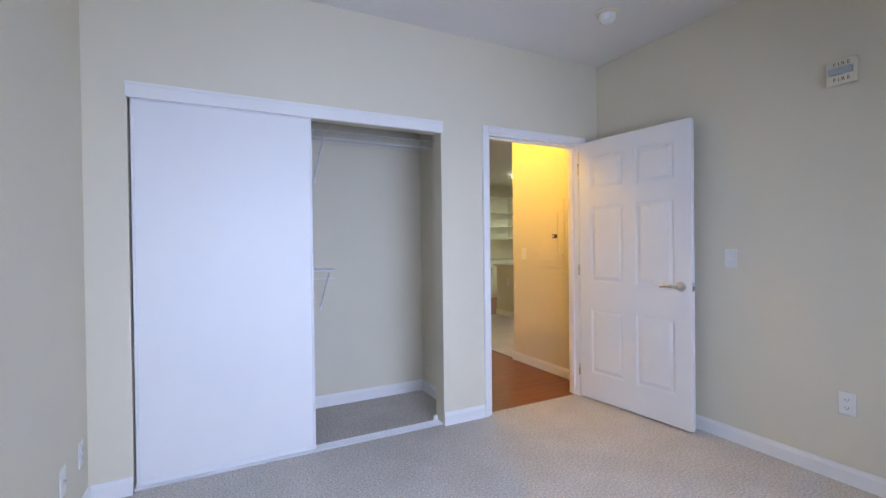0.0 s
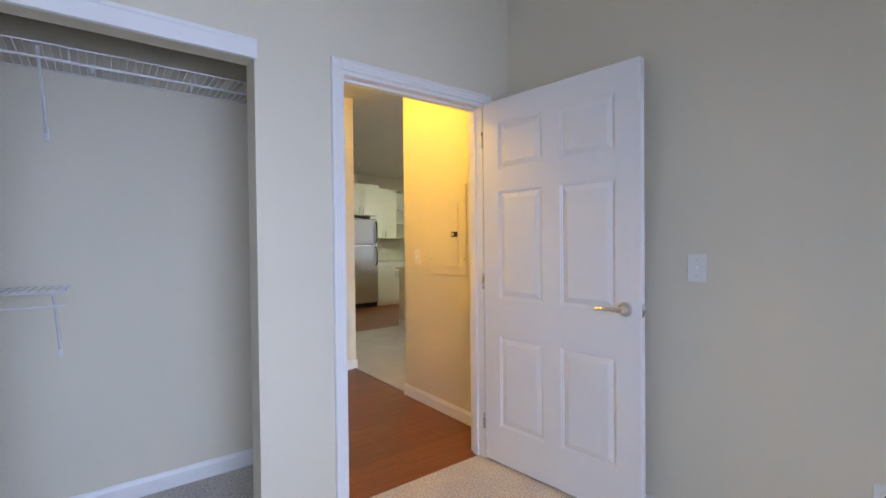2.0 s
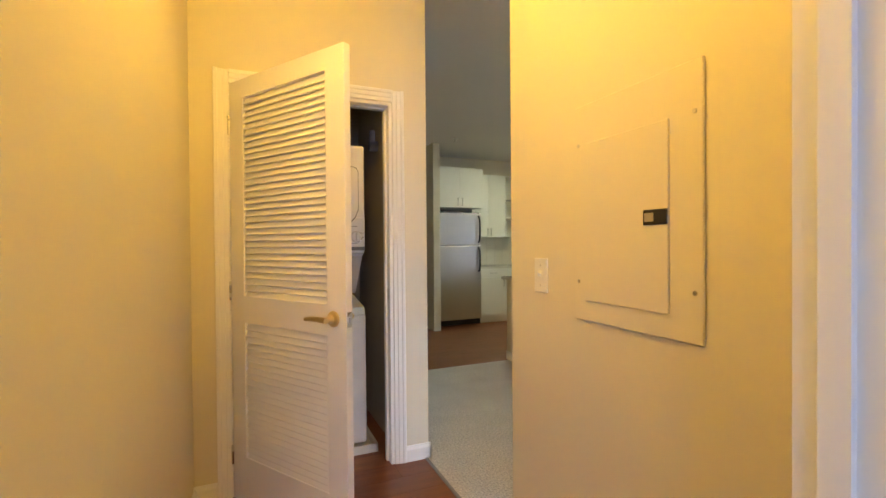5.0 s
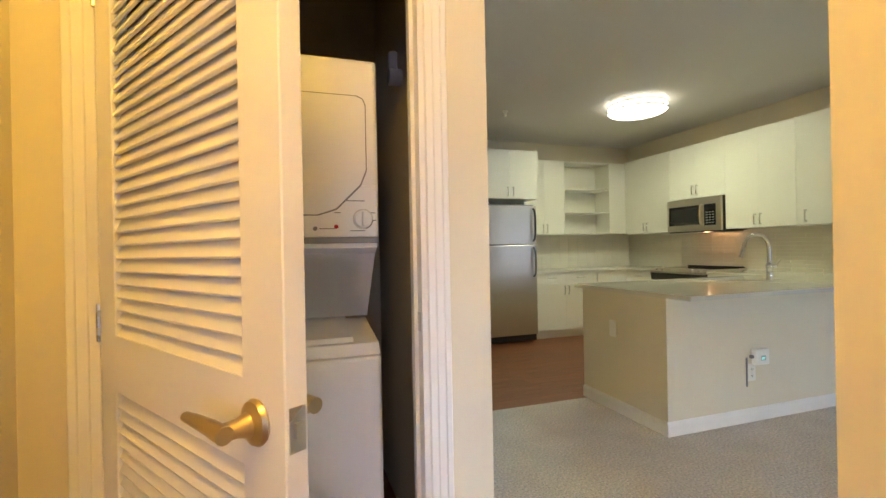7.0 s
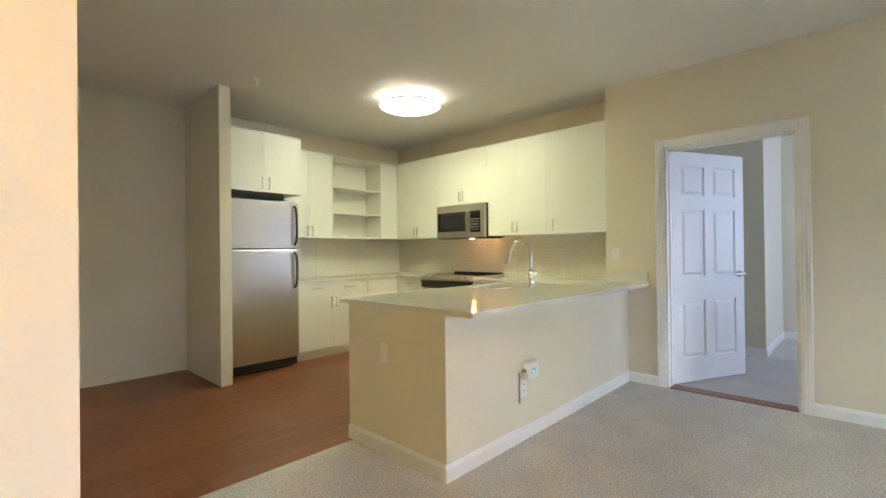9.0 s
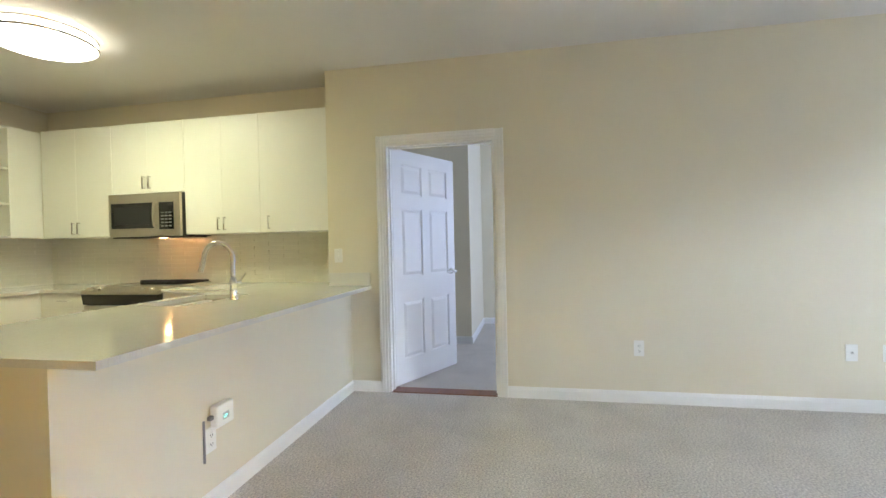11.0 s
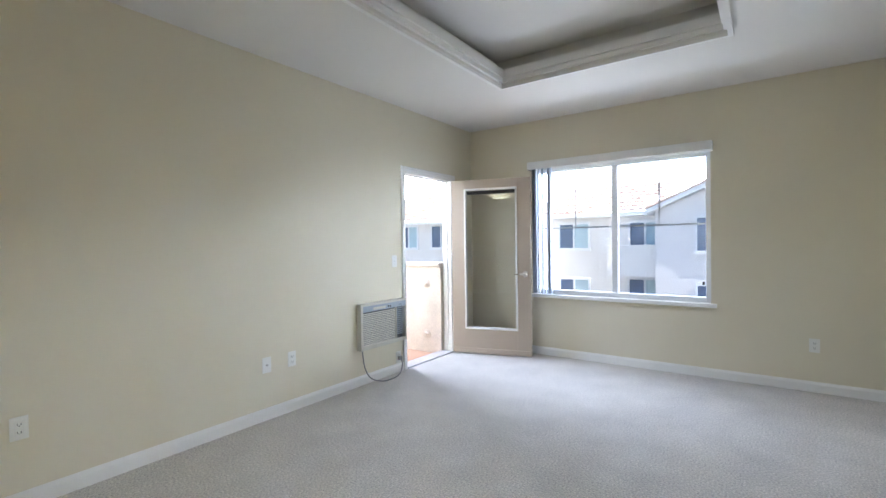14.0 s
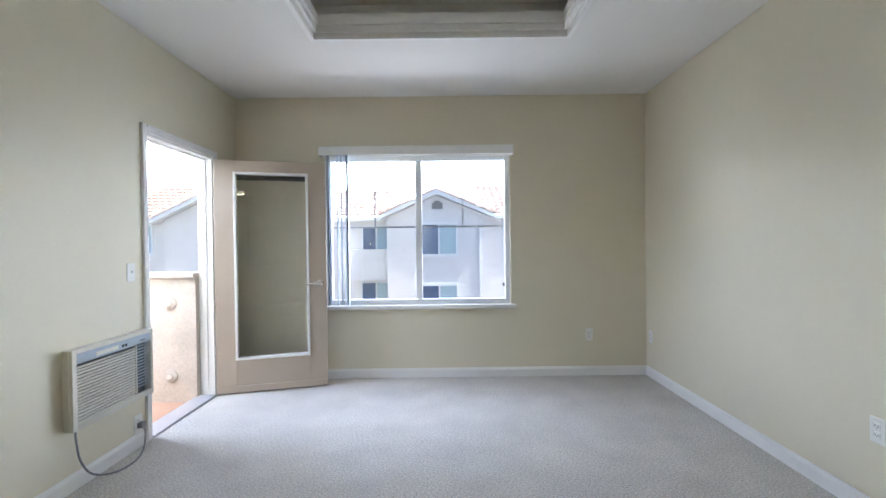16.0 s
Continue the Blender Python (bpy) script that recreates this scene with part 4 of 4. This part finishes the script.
lathe(bm, [(0.032, 0), (0.03, 0.012), (0.012, 0.016), (0.010, 0.05), (0.016, 0.055), (0.016, 0.06)], Matrix.Identity(4))
part(sp, "head", bm, PLASTIC, "", True)

wall_plate("outlet_plate", pose(2.70, 3.55, 0.59, 0, 0, -90), "blank white cover plate on the peninsula end", "outlet", "", "blank")
wall_plate("light_switch", pose(5.105, 3.175, 1.13, 0, 0, -90), "white toggle light switch on a cream wall", "light switch", "light switches", "switch")
po = wall_plate("power_outlet", pose(3.41, 3.075, 0.325), "white duplex power outlet on the peninsula wall", "outlet", "power outlets")
pd = thing("plug_in_alarm", pose(3.455, 3.062, 0.43), "white plug-in carbon monoxide alarm with green digits", "alarm")
part(pd, "body", boxes((-0.06, 0.06, -0.04, 0, -0.05, 0.055), bev=0.008, seg=2), PLASTIC)
part(pd, "display", boxes((-0.022, 0.022, -0.0415, -0.039, -0.02, 0.012)), mat("grey display", (0.45, 0.5, 0.48), 0.3))
part(pd, "digits", boxes((-0.014, -0.002, -0.0425, -0.041, -0.012, -0.007), (-0.008, 0.006, -0.0425, -0.041, -0.004, 0.001)), LEDGREEN, "green lit digits")
part(pd, "buttons", boxes((0.062, 0.085, -0.02, 0, -0.055, -0.02), bev=0.003), PLASTIC)
part(pd, "plug", boxes((-0.085, -0.06, -0.025, -0.005, -0.005, 0.015), bev=0.003), GREYLINE)
cp = thing("cable_cover", pose(3.365, 3.075, 0.235), "thin white cable running down the wall", "cable")
bm = bmesh.new()
tube(bm, [(0, -0.006, 0.0), (0, -0.006, 0.19)], 0.006, 6)
part(cp, "cable", bm, GREYLINE)

# ---- living room ----
for y, form, nm, lb, cat, grp in ((0.826, "outlet", "power_outlet", "white duplex power outlet on a cream wall", "outlet", "power outlets"), (-0.532, "jack", "cable_outlet", "white cable jack plate on a cream wall", "outlet", "cable outlets"), (-0.75, "outlet", "power_outlet", "white duplex power outlet on a cream wall", "outlet", "power outlets")):
    wall_plate(nm, pose(5.105, y, 0.405, 0, 0, -90), lb, cat, grp, form)
wall_plate("light_switch", pose(5.105, -1.96, 1.115, 0, 0, -90), "white toggle light switch on a cream wall", "light switch", "light switches", "switch")
wall_plate("power_outlet", pose(1.765, -3.437, 0.39, 0, 0, 180), "white duplex power outlet on a cream wall", "outlet", "power outlets")
wall_plate("power_outlet", pose(L, -1.15, 0.41, 0, 0, 90), "white duplex power outlet on a cream wall", "outlet", "power outlets")
wall_plate("power_outlet", pose(L, -3.34, 0.38, 0, 0, 90), "white duplex power outlet on a cream wall", "outlet", "power outlets")
wall_plate("power_outlet", pose(5.105, -2.0, 0.15, 0, 0, -90), "white duplex power outlet low on a cream wall", "outlet", "power outlets")

ac = thing("air_conditioner", pose(5.105, -1.44, 0.323, 0, 0, -90), "beige through-wall air conditioner with a slatted grille", "air conditioner")
aw, ah, ad = 0.638, 0.42, 0.056
part(ac, "case", boxes((0, 0.02, -ad + 0.02, 0, 0, ah), (aw - 0.02, aw, -ad + 0.02, 0, 0, ah), (0.02, aw - 0.02, -ad + 0.02, 0, ah - 0.02, ah), (0.02, aw - 0.02, -ad + 0.02, 0, 0, 0.02), bev=0.003), BEIGEAC)
part(ac, "back", boxes((0.02, aw - 0.02, -0.012, -0.0, 0.02, ah - 0.02)), ACDARK, "dark interior")
bm = boxes((0, 0.03, -ad, -ad + 0.02, 0, ah), (aw - 0.022, aw, -ad, -ad + 0.02, 0, ah), (0.03, aw - 0.022, -ad, -ad + 0.02, ah - 0.022, ah), (0.03, aw - 0.022, -ad, -ad + 0.02, 0, 0.035), (0.475, 0.487, -ad, -ad + 0.02, 0.035, 0.342), bev=0.002)
part(ac, "front_frame", bm, BEIGEAC)
part(ac, "control_strip", boxes((0.03, aw - 0.022, -ad + 0.002, -ad + 0.018, 0.345, ah - 0.022)), ACBLUE, "grey blue control strip")
part(ac, "control_label", boxes((0.16, 0.33, -ad, -ad + 0.004, 0.355, 0.378)), BEIGEAC)
part(ac, "control_keys", boxes((0.36, 0.375, -ad - 0.001, -ad + 0.004, 0.358, 0.374), (0.385, 0.40, -ad - 0.001, -ad + 0.004, 0.358, 0.374), (0.52, 0.56, -ad + 0.001, -ad + 0.004, 0.363, 0.369)), BLACK)
bm = bmesh.new()
box(bm, 0.03, 0.475, -ad + 0.003, -ad + 0.014, 0, 0.0085)
s = part(ac, "slat", bm, BEIGEAC)
for k in range(18):
    o = s if k == 0 else new("slat", s.data)
    o.parent = ac
    o.location, o.rotation_euler = (0, 0, 0.042 + k * 0.0168), (radians(8), 0, 0)
bm = bmesh.new()
box(bm, 0.487, aw - 0.022, -ad + 0.001, -ad + 0.022, 0, 0.004)
s = part(ac, "vane", bm, ACBLUE)
for k in range(15):
    o = s if k == 0 else new("vane", s.data)
    o.parent = ac
    o.location, o.rotation_euler = (0, 0, 0.05 + k * 0.0195), (radians(-30), 0, 0)
bm = bmesh.new()
cord = [Vector(p) for p in ((0.03, -0.04, 0.02), (0.03, -0.04, 0.0), (0.035, -0.04, -0.06), (0.06, -0.04, -0.17), (0.12, -0.055, -0.27), (0.22, -0.10, -0.312), (0.34, -0.12, -0.316), (0.46, -0.09, -0.314), (0.55, -0.05, -0.29), (0.585, -0.03, -0.23), (0.565, -0.025, -0.18), (0.555, -0.02, -0.17))]
run = []
for p0, p1, p2, p3 in zip(cord, cord[1:], cord[2:], cord[3:]):
    for u in (0.0, 0.25, 0.5, 0.75):
        run.append(0.5 * (2 * p1 + (p2 - p0) * u + (2 * p0 - 5 * p1 + 4 * p2 - p3) * u * u + (3 * p1 - p0 - 3 * p2 + p3) * u ** 3))
tube(bm, run, 0.0052, 8)
box(bm, 0.535, 0.575, -0.045, -0.012, -0.195, -0.16, bev=0.004)
part(ac, "power_cord", bm, GREYLINE, "grey power cord with plug", True)

# window
wn1 = thing("window_1", pose(2.505, -3.587, 0.69), "white vinyl sliding window with thin muntins", "window")
wn1["kind"] = "structure"
ow, oh = 1.76, 1.43
part(wn1, "frame", boxes((0, 0.045, 0.03, 0.10, 0, oh), (ow - 0.045, ow, 0.03, 0.10, 0, oh), (0.045, ow - 0.045, 0.03, 0.10, 0, 0.05), (0.045, ow - 0.045, 0.03, 0.10, oh - 0.045, oh), (0.845, 0.905, 0.035, 0.095, 0.05, oh - 0.045), bev=0.003), VINYL)
for a, b in ((0.045, 0.845), (0.905, ow - 0.045)):
    mid = 0.45 if a < 0.5 else 1.30
    part(wn1, "muntin", boxes((a, b, 0.058, 0.068, 0.742, 0.756), (mid - 0.007, mid + 0.007, 0.058, 0.068, 0.756, oh - 0.045)), mat("grey muntin", (0.42, 0.44, 0.46), 0.4))
    p = part(wn1, "pane", boxes((a, b, 0.060, 0.064, 0.05, oh - 0.045)), SCREENED if a < 0.5 else GLASS, "clear glass pane")
    p.visible_shadow = False
part(wn1, "latch", boxes((0.055, 0.075, 0.10, 0.115, 0.17, 0.20)), BLACK)
structure("trim_window_sill", boxes((2.46, 4.295, -3.487, -3.402, 0.655, 0.692), bev=0.004), TRIM, "white painted window sill")
vb = thing("vertical_blinds", pose(4.30, -3.437, 2.105), "grey blue vertical blinds drawn aside under a white valance", "blinds")
part(vb, "valance", boxes((-1.815, 0.0, 0.0, 0.012, 0, 0.085), (-1.815, -1.80, 0.012, 0.10, 0, 0.085), (-0.015, 0, 0.012, 0.10, 0, 0.085), (-1.80, -0.015, 0.088, 0.10, 0, 0.085), bev=0.002), TRIM, "white valance")
part(vb, "rail", boxes((-1.79, -0.02, 0.03, 0.07, 0.02, 0.05)), PLASTIC)
bm = boxes((-0.0008, 0.0008, -0.043, 0.043, -1.40, 0.02))
s = part(vb, "slat", bm, BLIND)
for k, dx in enumerate((0.0, 0.013, 0.025, 0.04, 0.075, 0.115, 0.15, 0.178, 0.192, 0.204, 0.216)):
    o = s if k == 0 else new("slat", s.data)
    o.parent = vb
    o.location, o.rotation_euler = (-0.05 - dx, 0.05, 0), (0, 0, radians(12 + 9 * math.sin(k * 2.3)))

# ---- balcony and outside ----
structure("floor_balcony", boxes((5.225, 7.1, -3.09, -1.32, -0.14, -0.03)), DECK, "terracotta coloured balcony floor")
pw = structure("wall_balcony_parapet", boxes((5.225, 7.1, -3.07, -2.91, -0.14, 1.012), (6.95, 7.1, -2.91, -1.32, -0.14, 1.012)), STUCCO, "beige stucco balcony parapet")
structure("trim_parapet_cap", boxes((5.225, 7.13, -3.10, -2.88, 1.012, 1.055), (6.92, 7.13, -2.88, -1.32, 1.012, 1.055), bev=0.006), STUCCO, "beige parapet cap")
bm = bmesh.new()
for x, z in ((5.44, 0.80), (5.44, 0.19)):
    lathe(bm, [(0.055, 0), (0.055, 0.012), (0.03, 0.018), (0.022, 0.03)], pose(x, -2.91, z, -90), 20)
structure("trim_parapet_bolts", bm, STUCCO, "round painted bolt covers on the parapet", True)
structure("wall_balcony_pier", boxes((5.227, 5.24, -3.587, -2.987, -0.1, 2.7)), STUCCO, "beige stucco wall pier")
# glowing panel far outside, added to send low light deep into the rooms
structure("backdrop", boxes((-160, 200, -90.5, -90, -6.2, 27)), SKYPANEL, "glowing panel in place of the low sky, added to light the rooms")
structure("ground", boxes((-400, 400, -400, 400, -6.3, -6.2)), ASPHALT, "grey courtyard paving reaching the horizon")


def far_window(owner, x0, x1, z0, z1, y, dark=0.5):
    """A framed two-light window standing 5 cm proud of a far wall, facing +y."""
    e = 0.07
    part(owner, "window_frame", boxes((x0 - e, x0, y, y + 0.07, z0 - e, z1 + e), (x1, x1 + e, y, y + 0.07, z0 - e, z1 + e), (x0, x1, y, y + 0.07, z1, z1 + e * 1.6), (x0 - 0.1, x1 + 0.1, y, y + 0.11, z0 - e * 1.7, z0), ((x0 + x1) / 2 - 0.03, (x0 + x1) / 2 + 0.03, y, y + 0.06, z0, z1)), VINYL, "white window frame and sill")
    part(owner, "window_pane", boxes(((x0 + x1) / 2, x1, y, y + 0.02, z0, z1)), FACADEGLASS, "dark glass")
    part(owner, "window_pane", boxes((x0, (x0 + x1) / 2, y, y + 0.02, z0, z1)), CURTAIN, "pale blind behind glass")


def tiled_slope(owner, p, along, up, n_along, n_up):
    """Barrel tiles on a slope: p is the eave's start, along and up are the steps from tile to tile."""
    p, along, up = Vector(p), Vector(along), Vector(up)
    out = along.cross(up).normalized()
    if out.z < 0:
        out = -out
    bm = bmesh.new()
    for i in range(n_along):
        for j in range(n_up):
            o = p + along * i + up * j
            jog = random.uniform(-0.008, 0.008)
            lower = [bm.verts.new(o + along * (0.5 - 0.5 * math.cos(a)) + out * (0.10 * math.sin(a) + 0.03 + jog)) for a in (math.pi * k / 4 for k in range(5))]
            upper = [bm.verts.new(o + up * 1.05 + along * (0.5 - 0.45 * math.cos(a)) + out * (0.08 * math.sin(a) + jog)) for a in (math.pi * k / 4 for k in range(5))]
            for k in range(4):
                bm.faces.new((lower[k], lower[k + 1], upper[k + 1], upper[k]))
            bm.faces.new(lower[::-1])
    ob = part(owner, "roof_tile", bm, TERRACOTTA, "clay barrel roof tiles")
    ob["kind"] = "stuff"
    return ob


# house with the gable
gx0, gx1, gy, ax, az, ez = 1.35, 5.15, -16.0, 3.28, 3.14, 2.33
hs = thing("gabled_house", pose(0.09, 0, -0.02), "pale stucco house with a clay tile gable", "house", "houses across the courtyard")
bm = bmesh.new()
prism(bm, [(gx0, -6.2), (gx1, -6.2), (gx1, ez), (ax, az), (gx0, ez)], "y", gy - 7, gy)
part(hs, "gable_wall", bm, FACADEGREY, "grey stucco gable wall")
part(hs, "side_wall", boxes((-9, gx0, gy - 8, gy - 0.9, -6.2, 2.35)), FACADEGREY, "grey stucco wall")
bm = bmesh.new()
for x_out, s in ((gx1 + 0.25, 1), (gx0 - 0.25, -1)):
    k = (az - ez) / abs((gx1 if s > 0 else gx0) - ax)
    zo = az - k * abs(x_out - ax)
    prism(bm, [(ax, az + 0.02), (x_out, zo + 0.02), (x_out, zo + 0.16), (ax, az + 0.17)], "y", gy - 7, gy + 0.35)
part(hs, "fascia", bm, VINYL, "white sloped fascia")
for x_out, s in ((gx1 + 0.25, 1), (gx0 - 0.25, -1)):
    k = (az - ez) / abs((gx1 if s > 0 else gx0) - ax)
    zo = az - k * abs(x_out - ax)
    tiled_slope(hs, (x_out, gy + 0.38, zo + 0.17), (0, -0.28, 0), ((ax - x_out) / 6, 0, (az - zo) / 6), 24, 6)
part(hs, "gable_vent", boxes((3.05, 3.45, gy, gy + 0.05, 2.62, 2.85), (3.15, 3.35, gy, gy + 0.05, 2.85, 2.93)), GREYLINE, "louvered gable vent")
tiled_slope(hs, (-8, gy - 0.7, 2.42), (0.28, 0, 0), (0, -0.4, 0.17), 34, 9)
part(hs, "eave", boxes((-9, gx0 - 0.2, gy - 1.0, gy - 0.6, 2.28, 2.42)), VINYL, "white eave and gutter")
far_window(hs, 2.56, 3.84, 0.93, 2.03, gy)
far_window(hs, 2.56, 3.84, -1.4, -0.26, gy)
part(hs, "downpipe", boxes((1.62, 1.70, gy, gy + 0.08, -6.2, 2.2)), VINYL, "downpipe")

lh = thing("flat_fronted_house", pose(0.09, 0, -0.02), "pale stucco apartment block with clay tile roof", "house", "houses across the courtyard")
part(lh, "wall", boxes((gx1 + 0.001, 9.7, -24, -17.2, -6.2, 2.35)), FACADE)
part(lh, "balcony_front", boxes((gx1 + 0.001, 6.9, -17.2, -16.25, -0.05, 1.13), (gx1 + 0.001, 9.7, -17.2, -16.25, -6.2, -2.0)), FACADE, "pale stucco balcony front")
tiled_slope(lh, (gx1, -16.9, 2.42), (0.28, 0, 0), (0, -0.4, 0.17), 17, 8)
part(lh, "eave", boxes((gx1 + 0.1, 9.75, -17.2, -16.85, 2.26, 2.42)), VINYL, "white eave and gutter")
far_window(lh, 5.18, 6.25, 1.02, 1.98, -17.2)
far_window(lh, 5.18, 6.30, -1.7, -0.22, -17.2)
far_window(lh, 7.9, 9.1, 1.02, 2.0, -17.2)
far_window(lh, 7.9, 9.1, -1.7, -0.30, -17.2)

# house seen through the balcony door, a gable beside a lower wing
ex0, ex1, exa, eza, eze, ey = 9.7, 13.6, 11.65, 3.22, 2.30, -16.0
eh = thing("corner_house", pose(0, 0, 0), "sunlit white stucco house with a clay tile roof", "house", "houses across the courtyard")
bm = bmesh.new()
prism(bm, [(ex0, -6.2), (ex1, -6.2), (ex1, eze), (exa, eza), (ex0, eze)], "y", -26, ey)
part(eh, "wall", bm, FACADE)
part(eh, "wing_wall", boxes((ex1, 26, -26, ey - 0.3, -6.2, 2.28)), FACADE)
bm = bmesh.new()
k = (eza - eze) / (exa - ex0)
for x_out in (ex0 - 0.12, ex1 + 0.3):
    zo = eza - k * abs(x_out - exa)
    prism(bm, [(exa, eza + 0.02), (x_out, zo + 0.02), (x_out, zo + 0.17), (exa, eza + 0.18)], "y", -26, ey + 0.35)
part(eh, "fascia", bm, VINYL, "white sloped fascia")
for x_out in (ex0 - 0.12, ex1 + 0.3):
    zo = eza - k * abs(x_out - exa)
    tiled_slope(eh, (x_out, ey + 0.38, zo + 0.17), (0, -0.28, 0), ((exa - x_out) / 6, 0, (eza - zo) / 6), 30, 6)
part(eh, "eave", boxes((ex1 + 0.3, 26, ey - 0.3, ey + 0.05, 2.22, 2.38)), VINYL, "white eave and gutter")
tiled_slope(eh, (ex1 + 0.3, ey, 2.40), (0.28, 0, 0), (0, -0.4, 0.17), 43, 9)
far_window(eh, 10.85, 11.95, 0.95, 2.02, ey)
far_window(eh, 14.25, 15.36, 1.08, 2.10, ey - 0.3)
far_window(eh, 16.3, 17.4, 1.08, 2.10, ey - 0.3)

# ---- tiles and planks ----


def tile_run(owner, axis, face, u0, u1, z0, z1, sign):
    """Stacked long tiles on a wall face, each bevelled, in running bond."""
    h, w, g = 0.0392, 0.305, 0.0026
    cache = {}
    rows = int((z1 - z0) / h + 0.5)
    hh = (z1 - z0) / rows
    for r in range(rows):
        u = u0 - (w / 2 if r % 2 else 0)
        while u < u1 - 0.01:
            a, b = max(u, u0), min(u + w, u1)
            u += w
            if b - a < 0.012:
                continue
            key = round(b - a, 3)
            if key not in cache:
                bm = bmesh.new()
                if axis == "y":
                    box(bm, g / 2, key - g / 2, sign * 0.008, 0, g / 2, hh - g / 2, bev=0.0012)
                else:
                    box(bm, sign * 0.008, 0, g / 2, key - g / 2, g / 2, hh - g / 2, bev=0.0012)
                ob = solid("tile", bm, TILE)
                cache[key] = ob.data
            else:
                ob = new("tile", cache[key])
            ob.location = (a, face, z0 + r * hh) if axis == "y" else (face, a, z0 + r * hh)
            ob.parent = owner


g1 = structure("wall_backsplash_north", boxes((3.445, 5.449, 6.557, 6.559, CT, 1.348)), GROUT, "pale glazed backsplash tiles on the back wall")
tile_run(g1, "y", 6.5565, 3.445, 5.44, CT + 0.002, 1.348, -1)
g2 = structure("wall_backsplash_east", boxes((5.447, 5.449, 3.262, 6.55, CT, 1.343)), GROUT, "pale glazed backsplash tiles behind the range")
tile_run(g2, "x", 5.4465, 3.264, 6.548, CT + 0.002, 1.343, -1)


def planks(owner, x0, x1, y0, y1):
    """Wood planks along x, 0.15 wide, with staggered ends."""
    w, length = 0.152, 1.22
    cache = {}
    j, y = 0, y0
    while y < y1 - 0.003:
        b = min(y + w, y1)
        x = x0 - random.uniform(0.1, 1.1)
        while x < x1 - 0.003:
            a, c = max(x, x0), min(x + length, x1)
            x += length
            if c - a < 0.01:
                continue
            key = (round(c - a, 2), round(b - y, 3))
            if key not in cache:
                bm = bmesh.new()
                box(bm, 0.0004, c - a - 0.0004, 0.0004, b - y - 0.0004, -0.008, 0.0, bev=0.0003)
                ob = solid("plank", bm, WOOD)
                cache[key] = ob.data
            else:
                ob = new("plank", cache[key])
            ob.location = (a, y, 0)
            ob.parent = owner
        y = b
        j += 1


planks(hall_floor, -0.07, 1.103, 0.05, 3.3)
planks(kitchen_floor, 1.12, 5.45, 3.87, 6.56)
